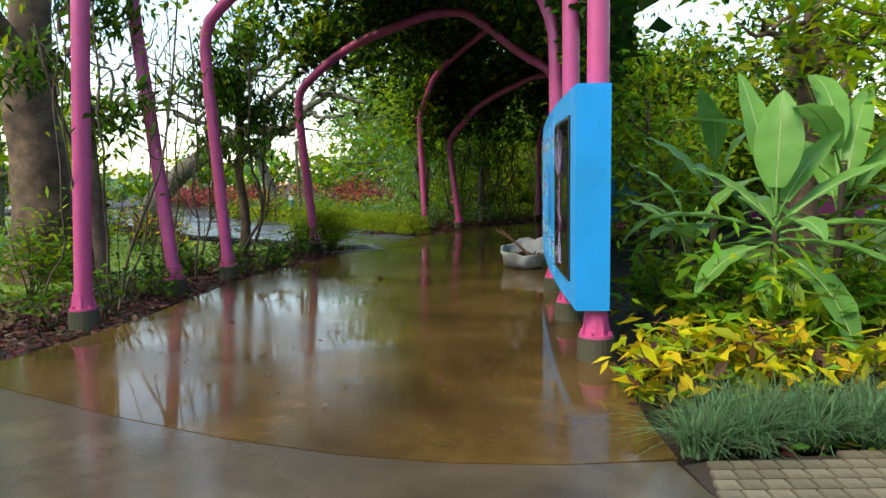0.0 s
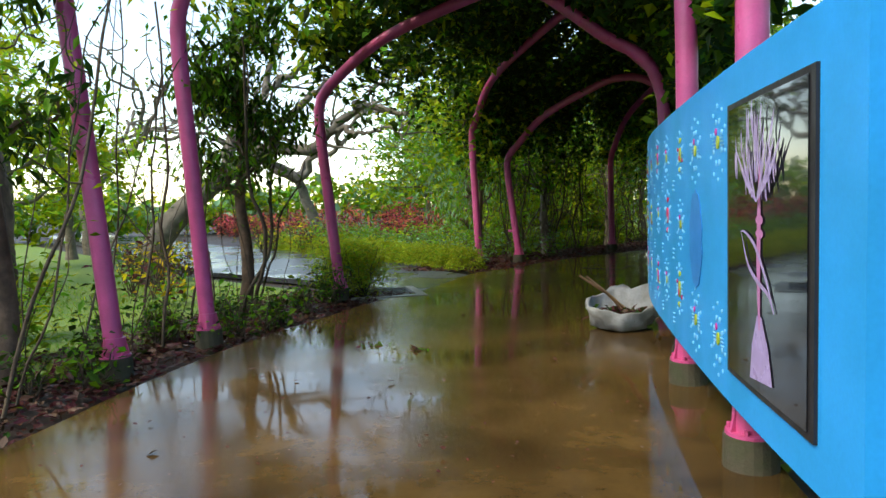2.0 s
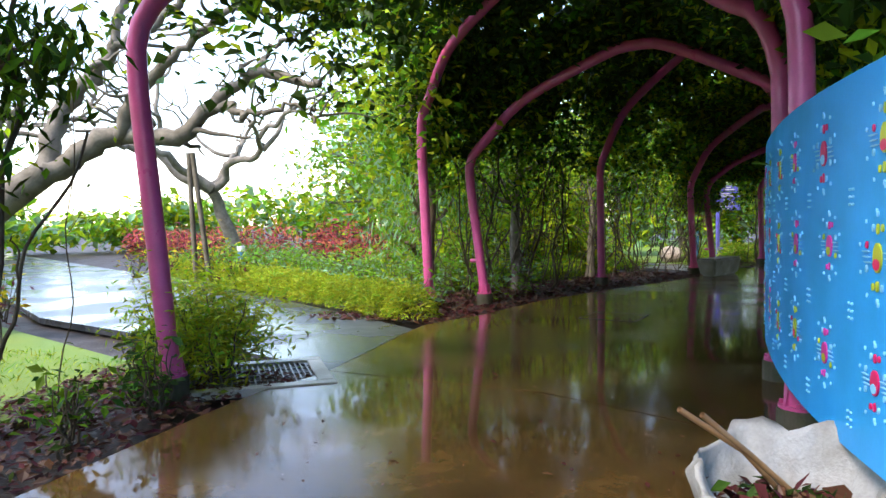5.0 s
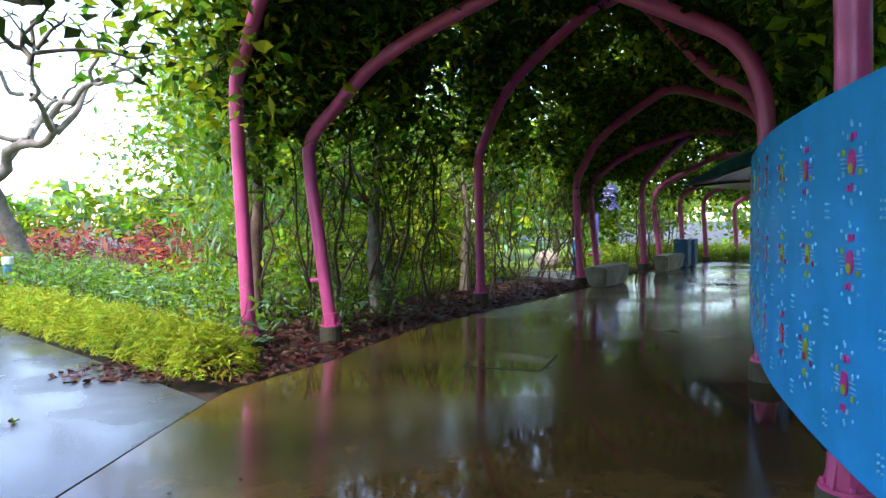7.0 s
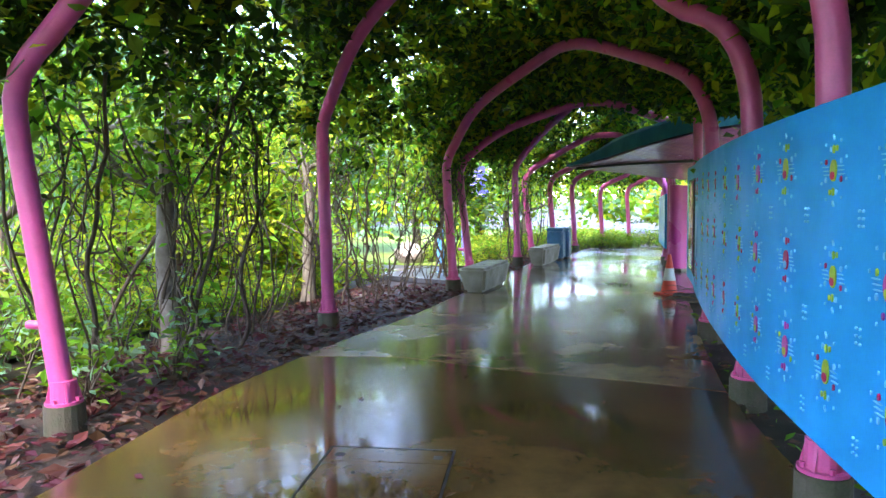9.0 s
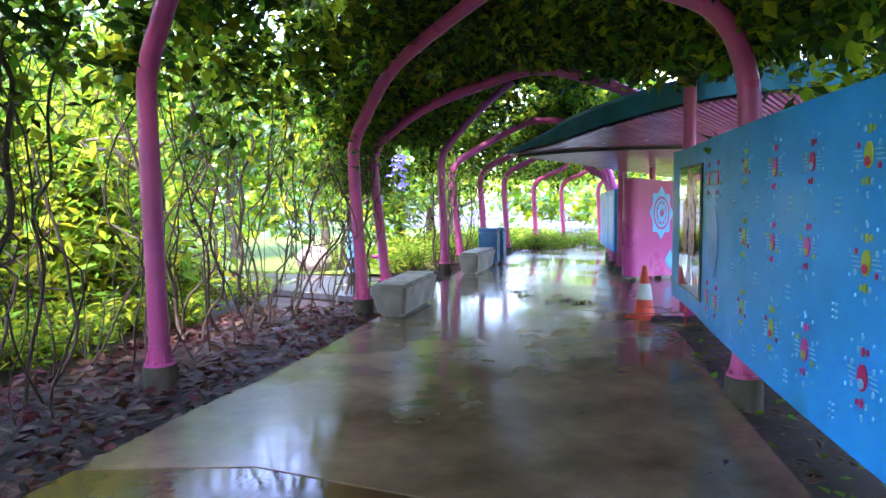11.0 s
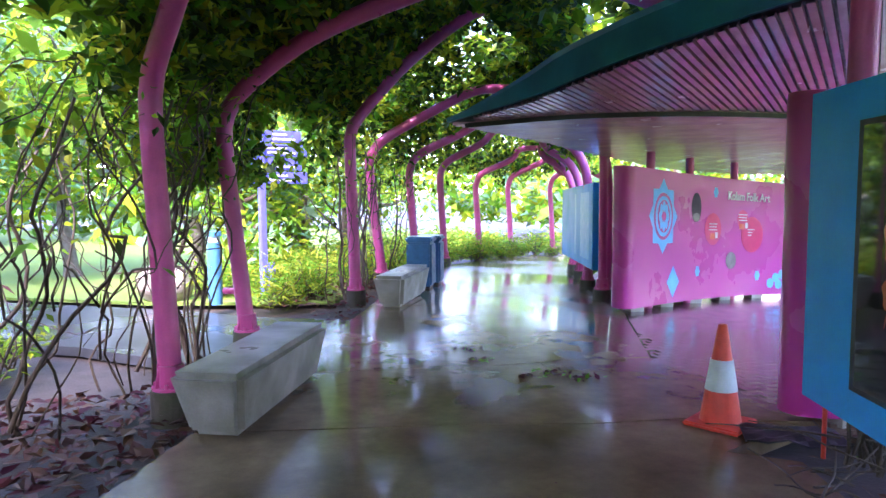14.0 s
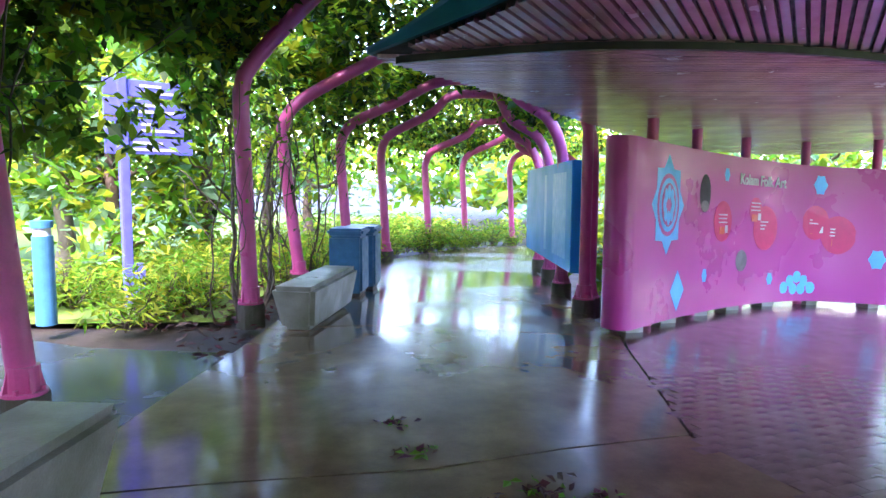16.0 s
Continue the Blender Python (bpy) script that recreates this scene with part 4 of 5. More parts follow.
def stems(name, label, a, b, n, amp=0.11, depth=0.9, height=(2.2, 3.4), off=0.5):
    """A thicket of thin woody vine stems along a line between two points."""
    a, b = np.array(a, float), np.array(b, float)
    d = (b - a) / np.linalg.norm(b - a)
    o = np.array([-d[1], d[0]])
    many = []
    tips = []
    for _ in range(n):
        q = a + (b - a) * rng.uniform() + o * (off + rng.uniform(0, depth))
        h = rng.uniform(*height)
        top = q + d * rng.normal() * 0.7 - o * rng.uniform(-0.2, 0.6)
        z = float(gz(*q)) - 0.06
        r = rng.choice([0.007, 0.012, 0.019, 0.03], p=[0.34, 0.34, 0.22, 0.1])
        pts, rad = wiggle((*q, z), (*top, h), amp, 9, r, r * 0.6)
        many.append((pts, rad))
        for _k in range(2):
            i = rng.integers(4, len(pts) - 3)
            e = pts[i] + np.array([rng.normal() * 0.35, rng.normal() * 0.35, rng.uniform(0.2, 0.8)])
            many.append(wiggle(pts[i], e, amp * 0.6, 6, r * 0.5, r * 0.3))
            tips.append(e)
        tips.append(pts[-1])
        tips.append(pts[len(pts) // 2])
    t = thing(name, label, "vine", 0, 0, 0)
    tubes("stem", many, M_vine, t, 5)
    tips = np.array(tips)
    k = rng.integers(0, len(tips), n * 34)
    c = tips[k] + rng.normal(size=(len(k), 3)) * np.array([0.18, 0.18, 0.3])
    c = c[(c[:, 2] > 1.7) | (rng.uniform(size=len(c)) < 0.16)]
    tagged(under(new("leaf", leaf_mesh("leaf", c, [G_dark, G_mid, G_yel], 0.09, mix=[0.3, 0.42, 0.28])), t), kind="stuff")
    return t


def tree(x, y, height, crown_r, trunk_r=0.15, leaves=2500, mats=(G_mid, G_yel), leaf=0.16, bark=None, limbs=6, crown_low=0.45, label="leafy tree with a brown trunk", droop=0.3, lean=(0, 0), width=0.45, clumps=16, name="tree"):
    """A tapered trunk, forking limbs and a crown of many leaves in clumps."""
    bark = bark or M_bark
    z0 = float(gz(x, y)) - 0.06
    t = thing(name, label, "tree", x, y, z0)
    top = np.array([lean[0], lean[1], height * 0.8])
    p, _ = wiggle((0, 0, 0), top, 0.06 * height / 6, 9)
    rad = trunk_r * np.linspace(1.15, 0.35, len(p))
    rad[0] *= 1.35
    if trunk_r > 0.3:
        q = catmull(p, 90)
        stem = tube("trunk", q, trunk_r * np.linspace(1.15, 0.35, 90), bark, t, 30)
        for v in stem.data.vertices:
            c = Vector((v.co.x * 3.2, v.co.y * 3.2, v.co.z * 1.5))
            k = noise.noise(c) * 0.16 + noise.noise(c * 2.7) * 0.1
            v.co.x += v.co.x * k
            v.co.y += v.co.y * k
    else:
        tube("trunk", p, rad, bark, t, 10)
    ends, many = [p[-1]], []
    for k in range(limbs):
        i = int(len(p) * rng.uniform(crown_low * 0.8, 0.9))
        a = rng.uniform(0, 2 * math.pi)
        r = crown_r * rng.uniform(0.55, 0.95)
        e = p[i] + np.array([r * math.cos(a), r * math.sin(a), rng.uniform(0.1, 0.4) * height * 0.5])
        q, _ = wiggle(p[i], e, 0.09, 7)
        many.append((q, np.linspace(rad[i] * 0.6, 0.012, len(q))))
        ends += [q[-1], q[len(q) // 2], q[3 * len(q) // 4]]
        for _j in range(2):
            j = rng.integers(5, len(q) - 2)
            e2 = q[j] + rng.normal(size=3) * np.array([0.4, 0.4, 0.3]) * crown_r * 0.5
            q2, _ = wiggle(q[j], e2, 0.05, 5)
            many.append((q2, np.linspace(rad[i] * 0.25, 0.008, len(q2))))
            ends.append(e2)
    for q in many:
        tubes("limb", [q], bark, t, 7)
    if leaves:
        ends = np.array(ends)
        k = rng.integers(0, len(ends), leaves)
        s = crown_r * 0.25
        c = ends[k] + rng.normal(size=(leaves, 3)) * np.array([s, s, s * 0.8])
        tagged(under(new("crown", leaf_mesh("crown", c, list(mats), leaf, droop=droop, width=width)), t), kind="stuff")
    return t


def shrub(x, y, h, r, n, mats, leaf, label, category="shrub", name="shrub", width=0.4, up=0.0, group=""):
    """Branching twigs from one foot with leaves about their ends."""
    z0 = float(gz(x, y)) - 0.05
    t = thing(name, label, category, x, y, z0, group=group)
    many, ends = [], []
    for _ in range(9):
        a = rng.uniform(0, 2 * math.pi)
        e = np.array([r * 0.8 * math.cos(a) * rng.uniform(0.2, 1), r * 0.8 * math.sin(a) * rng.uniform(0.2, 1), h * rng.uniform(0.45, 0.95)])
        q, rad = wiggle((0, 0, 0), e, 0.03, 6, 0.012, 0.004)
        many.append((q, rad))
        ends += [q[-1], q[8], q[6]]
    tagged(tubes("stem", many, M_vine, t, 5), kind="stuff")
    ends = np.array(ends)
    k = rng.integers(0, len(ends), n)
    c = ends[k] + rng.normal(size=(n, 3)) * np.array([r * 0.3, r * 0.3, h * 0.17])
    c[:, 2] = np.maximum(c[:, 2], 0.04)
    tagged(under(new("leaf_mass", leaf_mesh("leaf_mass", c, list(mats), leaf, width=width, droop=-up)), t), kind="stuff")
    return t


def blade(L, W, curl, mat_, name, parent, m, wave=0.0, n=14):
    """A long arching leaf with a raised midrib and wavy margins."""
    co, f = [], []
    for i in range(n + 1):
        u = i / n
        w = W * (math.sin(math.pi * min(1, u * 0.94 + 0.06)) ** 0.75) * (1 - 0.2 * u)
        ang = curl * u
        x = L * (math.sin(ang) / curl if abs(curl) > 0.01 else u)
        z = L * ((math.cos(ang) - 1) / curl if abs(curl) > 0.01 else 0)
        for s, dz in ((-1, 0.22), (-0.5, 0.13), (0, 0), (0.5, 0.13), (1, 0.22)):
            co.append((x, s * w / 2, z + dz * w * 0.5 + (wave * math.sin(u * 23 + s) * abs(s) if wave else 0)))
    for i in range(n):
        for k in range(4):
            a = i * 5 + k
            f.append((a, a + 1, a + 6, a + 5))
    ob = under(new(name, quick_mesh(name, co, f, [mat_], smooth=True)), parent)
    ob.matrix_basis = m
    rib = [Vector(co[i * 5 + 2]) + Vector((0, 0, 0.002)) for i in range(n)]
    tube("midrib", rib, np.linspace(0.009, 0.003, n), M_rib, ob, 5)
    return ob


def banana(x, y, h, count, size, seed):
    r = np.random.default_rng(seed)
    t = thing("banana_plant", "green broad-leaved banana plant in the bed", "plant", x, y, -0.05, group="banana plants")
    tube("stalk", [(0, 0, 0), (0.02, 0, h * 0.3), (0.04, 0.02, h * 0.62)], [0.05, 0.042, 0.03], M_vine, t, 10)
    for k in range(count):
        a = k * 137.5 + r.uniform(-20, 20)
        up = r.uniform(0, 78)
        L = size * r.uniform(0.75, 1.15)
        z = h * r.uniform(0.22, 0.62)
        p = Vector((0.04, 0.02, z))
        m = Matrix.Translation(p) @ Matrix.Rotation(radians(a), 4, 'Z') @ Matrix.Rotation(-radians(up), 4, 'Y')
        st = m @ Vector((0.28 * size, 0, 0.0))
        tube("leaf_stalk", [p, (p + st) / 2, st], [0.016, 0.012, 0.009], G_ban, t, 6)
        blade(L, 0.25 * size, r.uniform(0.5, 1.4), G_ban, "leaf", t, Matrix.Translation(st - p) @ m, 0.012)


def broad_plant(x, y, z, leaves):
    """A clump of broad paddle leaves, each with its own heading, rise, length, width and curl."""
    t = thing("banana_plant", "tall green paddle-leaved plant at the bed's front", "plant", x, y, -0.05, group="banana plants")
    tube("stalk", [(0, 0, 0), (0.02, 0.01, z * 0.5), (0.0, 0.0, z)], [0.055, 0.045, 0.03], M_vine, t, 10)
    for a, up, L, W, curl in leaves:
        p = Vector((0, 0, z - 0.12 + 0.003 * up))
        m = Matrix.Rotation(radians(a), 4, 'Z') @ Matrix.Rotation(-radians(up), 4, 'Y')
        st = p + m @ Vector((0.2, 0, 0))
        tube("leaf_stalk", [p, (p + st) / 2 + Vector((0, 0, 0.02)), st], [0.018, 0.014, 0.01], G_ban, t, 6)
        blade(L, W, curl, G_ban, "leaf", t, Matrix.Translation(st) @ m, 0.008)


def tuft(x, y, n, L, mats, label, name="grass_tuft", z=-0.05, group="", spread=1.0):
    """A tuft of narrow arching blades."""
    co, f = [], []
    for k in range(n):
        a = rng.uniform(0, 2 * math.pi)
        lean = rng.uniform(0.25, 1.15) * spread
        l = L * rng.uniform(0.6, 1.1)
        dx, dy = math.cos(a), math.sin(a)
        at = len(co)
        bx, by = rng.normal(size=2) * 0.05
        for i in range(4):
            u = i / 3
            rr = l * lean * u * (0.4 + 0.6 * u)
            zz = l * (u - 0.62 * lean * u * u)
            w = 0.006 * (1 - 0.85 * u)
            co.append((bx + dx * rr - dy * w, by + dy * rr + dx * w, max(zz, 0.01)))
            co.append((bx + dx * rr + dy * w, by + dy * rr - dx * w, max(zz, 0.01)))
        for i in range(3):
            q = at + i * 2
            f.append((q, q + 1, q + 3, q + 2))
    ob = new(name, quick_mesh(name, co, f, list(mats)))
    ob.location = (x, y, z + float(gz(x, y)))
    return tagged(ob, label, "plant", group, "stuff")


def litter(name, label, n, box, keep, mats, L=0.09):
    """Fallen leaves lying flat on the ground."""
    p = np.c_[rng.uniform(box[0], box[1], n), rng.uniform(box[2], box[3], n), np.zeros(n)]
    p = p[[keep(x, y) for x, y, _ in p]]
    p[:, 2] = gz(p[:, 0], p[:, 1]) - 0.03 + rng.uniform(0, 0.05, len(p))
    me = leaf_mesh(name, p, mats, L, droop=0, width=0.55)
    co = np.zeros(len(me.vertices) * 3, dtype=np.float32)
    me.vertices.foreach_get("co", co)
    co = co.reshape(-1, 4, 3)
    co[:, :, 2] = p[:, None, 2] + (co[:, :, 2] - p[:, None, 2]) * 0.6
    me.vertices.foreach_set("co", co.ravel())
    me.update()
    return tagged(new(name, me), label, "leaf litter", kind="stuff")


def left_x(y):
    return np.interp(y, LEFT[:, 1], LEFT[:, 0])


def wall_x(y):
    return np.interp(y, WALL[:, 1], WALL[:, 0])


canopy()
c = blob_points(5200, (7.0, 24.0, 3.75), (2.0, 2.6, 0.75), 26, 0.4)
c = c[~(in_roof(c) & (c[:, 2] < roof_z(c[:, 0], c[:, 1]) + 0.5))]
# extra growth to shade the fascia; mostly dark leaves put shade in the colour
c = np.vstack([c, blob_points(4200, (7.5, 22.2, 3.5), (1.7, 1.0, 0.8), 22, 0.4)])
foliage("vine_canopy", "vine growth spilling over the shelter roof's edge, shade in its leaf colour", "vine", c[c[:, 2] > 2.9], [G_dark, G_mid, G_yel], 0.12, mix=[0.6, 0.25, 0.15], width=0.6)
# vine stems and hanging growth along the tunnel's left side
stems("vine_thicket", "tangle of thin woody vine stems beside the path", (-1.4, 19.3), (0.5, 23.0), 46)
stems("vine_thicket", "tangle of thin woody vine stems beside the path", (0.5, 23.0), (2.7, 26.2), 42)
stems("vine_thicket", "thin vine stems hanging near the bench", (2.9, 26.6), (3.6, 28.2), 22, height=(2.0, 2.7), off=0.2, depth=0.7)
stems("vine_thicket", "vine stems climbing the first pink posts", (-2.3, 5.1), (-2.8, 8.6), 12, off=0.15, depth=0.6, height=(2.5, 4.2), amp=0.07)
stems("vine_thicket", "vine stems climbing near a pink post", (-2.8, 8.6), (-3.0, 12.2), 13, off=0.3, depth=1.2, height=(2.0, 3.6), amp=0.07)
# litter
litter("leaf_litter", "brown fallen leaves on the garden bed", 8500, (-4.4, -1.9, 3.4, 13.2), lambda x, y: x < left_x(y) - 0.03, [G_dead, G_dead2, G_maroon])
litter("leaf_litter", "brown fallen leaves under the vine thicket", 15000, (-4.0, 3.6, 16.8, 27.2), lambda x, y: left_x(y) - 2.6 < x < left_x(y) - 0.03, [G_dead, G_dead2, G_maroon, G_dead], 0.12)
litter("leaf_litter", "fallen leaves along the foot of the blue wall", 6500, (1.7, 8.0, 4.8, 24.3), lambda x, y: wall_x(y) + 0.32 - 0.3 * min(max((y - 15) / 4, 0), 1) < x < wall_x(y) + 1.0, [G_dead, G_dead2, G_mid])
litter("leaf_litter", "few wet leaves stuck on the concrete path", 150, (-2.2, 6, 4, 28), lambda x, y: left_x(y) < x < wall_x(min(y, 24)) - 0.1, [G_dead, G_maroon], 0.06).location.z = 0.03

litter("leaf_litter", "brown fallen leaves on the verge beside the asphalt", 2600, (1.0, 7.0, 29.5, 35.5), lambda x, y: left_x(y) - 1.6 < x < left_x(y) - 0.05 and (x > 4.6 or y > 36.0 - x * 1.17), [G_dead, G_dead2, G_maroon], 0.1)
stems("vine_thicket", "thin vine stems climbing the pink posts", (5.3, 30.9), (7.9, 35.0), 22, off=0.1, depth=0.4, height=(1.8, 2.6), amp=0.06)
litter("leaf_litter", "fallen leaves under the croton bed", 900, (2.95, 4.4, 3.1, 5.6), lambda x, y: x > 3.12 + max(0, 3.6 - y) * 0.3, [G_dead, G_dead2, G_mid], 0.09)
litter("leaf_litter", "specks of leaf and dirt on the wet path", 700, (-2.0, 3.0, 3.0, 12), lambda x, y: left_x(y) < x < 2.0 and y > 3.2, [G_dead, G_maroon, G_dead2], 0.028).location.z = 0.034
# right front bed
for x, y, h, c, s, sd in ((5.0, 6.6, 2.6, 12, 1.3, 2), (3.6, 6.3, 1.6, 10, 0.9, 3), (5.9, 5.2, 1.9, 12, 1.15, 4), (4.0, 7.6, 2.4, 10, 1.1, 6)):
    banana(x, y, h, c, s, sd)
broad_plant(4.2, 5.45, 1.05, [(172, 20, 1.0, 0.31, 0.7), (112, 72, 1.2, 0.31, 0.3), (70, 84, 0.85, 0.42, 0.3), (18, 38, 1.15, 0.31, 0.5), (355, 16, 1.05, 0.34, 0.7), (338, 2, 1.0, 0.31, 0.9), (305, -20, 1.0, 0.36, 1.1), (262, -30, 0.55, 0.34, 0.9), (215, -5, 0.75, 0.31, 0.9), (150, 45, 0.7, 0.29, 0.5), (40, 55, 0.95, 0.31, 0.5), (285, 25, 0.6, 0.26, 1.2), (95, 30, 0.9, 0.31, 0.8)])
for x, y in ((3.24, 3.85), (3.3, 4.3), (3.45, 3.95), (3.85, 3.95), (4.2, 4.1), (4.6, 4.15), (3.75, 4.4), (5.0, 4.3)):
    shrub(x, y, 0.44, 0.36, 210, [G_gold, G_gold, G_gold, G_yel, G_hedge, G_hedge, G_fern, G_dead], 0.17, "yellow-leaved croton with some red leaves", "croton", "croton", 0.32, 0.5, "crotons")
for k in range(22):
    shrub(rng.uniform(3.3, 6.8), rng.uniform(4.9, 7.6), rng.uniform(0.5, 1.0), 0.45, 160, [G_fern, G_mid, G_yel, G_fern], 0.2, "green understorey plant below the bananas", "plant", "garden_plant", 0.3, 0.2, "garden plants")
for x in np.arange(3.36, 6.0, 0.3):
    for dy in (0.0, 0.27):
        tuft(x + dy * 0.4 + rng.uniform(-0.05, 0.05), 3.1 + (x - 3.4) * 0.3 + dy + rng.uniform(-0.04, 0.04), 260, 0.44, [G_tuft], "dark green lily turf tuft edging the bed", "lily_turf", group="lily turf")
for x, y, h, r, n in ((6.2, 8.3, 4.2, 1.3, 1000), (8.2, 6.6, 4.8, 1.6, 1300), (9.5, 4.5, 4.5, 1.5, 1300), (7.2, 10.5, 5.2, 1.6, 1100)):
    tree(x, y, h, r, 0.09, n, (G_fern, G_yel, G_yel), 0.24, label="tall yellow-green feathery shrub tree behind the bananas", width=0.3, crown_low=0.25)
tree(5.4, 9.2, 6.0, 1.6, 0.2, 500, (G_mid, G_yel), 0.16, M_bark, label="brown trunk tree behind the banana plants")
# dense planting behind the blue wall
for y in np.arange(10.4, 22.6, 1.4):
    x = float(wall_x(y)) + rng.uniform(1.5, 2.1)
    tree(x, y, rng.uniform(4.4, 5.6) - (1.2 if y < 14 else 0), 1.15, 0.06, 2600 if y > 14 else 1100, (G_dark, G_mid, G_yel) if y > 14 else (G_fern, G_yel), 0.15, label="dense dark shrub tree behind the blue wall", crown_low=0.15, limbs=7)
for y in np.arange(13, 21, 2.4):
    x = float(wall_x(y)) + rng.uniform(3.5, 5.5)
    tree(x, y, rng.uniform(5, 7), 2.2, 0.14, 1800, (G_mid, G_yel, G_dark), 0.2, label="leafy tree behind the blue wall", crown_low=0.25, limbs=8)

# left bed shrubs
for k in range(26):
    y = rng.uniform(5.0, 12.6)
    x = float(left_x(y)) - rng.uniform(0.25, 1.5)
    shrub(x, y, rng.uniform(0.35, 0.75), 0.3, 110, [G_mid, G_dark], 0.085, "small dark green seedling shrub in leaf litter", "shrub", "small_shrub", 0.5, 0, "bed shrubs")
for x, y in ((-2.9, 12.9), (-3.2, 12.5), (-2.75, 12.55), (-3.5, 13.1), (-3.1, 13.3)):
    shrub(x, y, 1.0, 0.6, 1300, [G_fern, G_hedge, G_yel], 0.1, "feathery bright green asparagus fern by the grate", "fern", "fern_clump", 0.22, 0.2, "fern clumps")
n = 14000
c = np.c_[rng.uniform(-11, -3.5, n), rng.uniform(3.2, 14, n), rng.uniform(-0.03, 0.0, n)]
c = c[c[:, 1] < 13.2 + (-4.2 - c[:, 0]) * 0.4]
foliage("grass_blades", "short damp grass blades of the lawn", "grass", c, [G_hedge, G_fern, G_mid], 0.1, width=0.09, droop=-1.2)
# trees by the first arches
for x, y, h, r, n, ln in ((-3.7, 10.7, 5.5, 0.9, 4200, 0.15), (-3.5, 6.6, 5.8, 0.8, 2400, 0.17), (-4.9, 5.4, 5.8, 0.9, 1300, 0.17)):
    tree(x, y, h, r, 0.09, n, (G_dark, G_mid), ln, label="slim tree draped with drooping dark leaves", crown_low=0.4, limbs=9, droop=0.9, width=0.28)
tree(-5.75, 8.1, 9.0, 2.6, 0.42, 1500, (G_mid, G_fern), 0.26, M_bark, label="massive old tree with rugged bark", limbs=7, droop=1.2, width=0.16, crown_low=0.6)
for x, y in ((-4.8, 6.9), (-5.2, 6.4), (-4.5, 7.6)):
    shrub(x, y, 1.15, 0.6, 420, [G_fern, G_yel, G_mid], 0.16, "feathery light green shrub before the old tree", "shrub", "garden_shrub", 0.25, 0.2)


def bare_tree(x, y, h, spread, seed, label):
    """A spreading tree with bare forked limbs and little foliage."""
    r = np.random.default_rng(seed)
    t = thing("bare_tree", label, "tree", x, y, -0.06)
    base, _ = wiggle((0, 0, 0), (r.normal() * 0.4, r.normal() * 0.4, h * 0.35), 0.1, 7)
    tube("trunk", base, np.linspace(0.3, 0.2, len(base)), M_bark2, t, 10)
    tipsl = []

    def grow(p, d, rad, L, depth):
        e = p + d * L
        q, _ = wiggle(p, e, 0.07 * L, 6)
        tubes("limb", [(q, np.linspace(rad, rad * 0.6, len(q)))], M_bark2, t, 7)
        tipsl.append(q[-1])
        if depth:
            for _ in range(2 if depth < 3 else 3):
                d2 = d + r.normal(size=3) * np.array([0.75, 0.75, 0.4])
                d2[2] = max(d2[2], -0.1)
                d2 /= np.linalg.norm(d2)
                grow(q[-1], d2, rad * 0.6, L * 0.72, depth - 1)

    for k in range(4):
        a = 2 * math.pi * k / 4 + r.uniform(-0.5, 0.5)
        d = np.array([math.cos(a), math.sin(a), 0.65])
        grow(base[-1], d / np.linalg.norm(d), 0.17, spread * 0.42, 3)
    tips = np.array(tipsl)
    k = r.integers(0, len(tips), 260)
    under(new("crown", leaf_mesh("crown", tips[k] + r.normal(size=(260, 3)) * 0.4, [G_yel, G_mid], 0.12)), t)


t = thing("bare_tree", "old leaning tree with gnarled bare limbs over the side path", "tree", -8.6, 14.2, -0.06)
limb_r = np.random.default_rng(21)
tube("trunk", catmull([(0, 0, 0), (0.15, 0.2, 0.9), (0.7, 0.6, 1.7), (1.4, 1.0, 2.35)], 14), np.linspace(0.32, 0.2, 14), M_bark2, t, 12)
for spine, r0 in (([(1.4, 1.0, 2.35), (2.3, 1.4, 2.85), (3.2, 1.55, 2.85), (3.8, 1.6, 3.3), (4.4, 1.7, 3.75), (4.9, 1.7, 3.6), (5.4, 1.75, 3.5)], 0.17),
                  ([(2.3, 1.4, 2.85), (2.8, 1.3, 3.5), (3.5, 1.2, 3.95), (4.3, 1.3, 4.5), (4.9, 1.5, 4.4)], 0.11),
                  ([(1.4, 1.0, 2.35), (1.5, 1.3, 3.3), (2.1, 1.6, 4.2), (2.4, 1.7, 5.4)], 0.16),
                  ([(3.8, 1.6, 3.3), (4.4, 1.5, 3.1), (5.0, 1.6, 3.2), (5.3, 1.7, 2.95)], 0.07),
                  ([(2.1, 1.6, 4.2), (2.9, 1.8, 4.7), (3.6, 1.7, 5.3), (4.5, 1.8, 5.5)], 0.09),
                  ([(4.4, 1.7, 3.75), (4.7, 1.9, 4.2), (5.3, 2.0, 4.3)], 0.05)):
    q = catmull(spine, 26)
    q[1:-1] += limb_r.normal(size=(24, 3)) * 0.03
    tube("limb", q, np.linspace(r0, r0 * 0.3, 26) * (1 + 0.12 * limb_r.normal(size=26)), M_bark2, t, 8)
    for _ in range(5):
        i = limb_r.integers(6, 25)
        e = q[i] + limb_r.normal(size=3) * np.array([0.5, 0.4, 0.35]) + np.array([0.2, 0, 0.15])
        w, _r = wiggle(q[i], e, 0.06, 6)
        tube("limb", w, np.linspace(r0 * 0.3, 0.008, len(w)), M_bark2, t, 6)
bare_tree(-13, 30, 8, 7.0, 8, "spreading tree with bare pale limbs far across the garden")
bare_tree(-20, 24, 8, 7.0, 9, "spreading tree with bare pale limbs far across the garden")
bare_tree(-7, 36, 7, 6.0, 12, "spreading tree with bare pale limbs far across the garden")
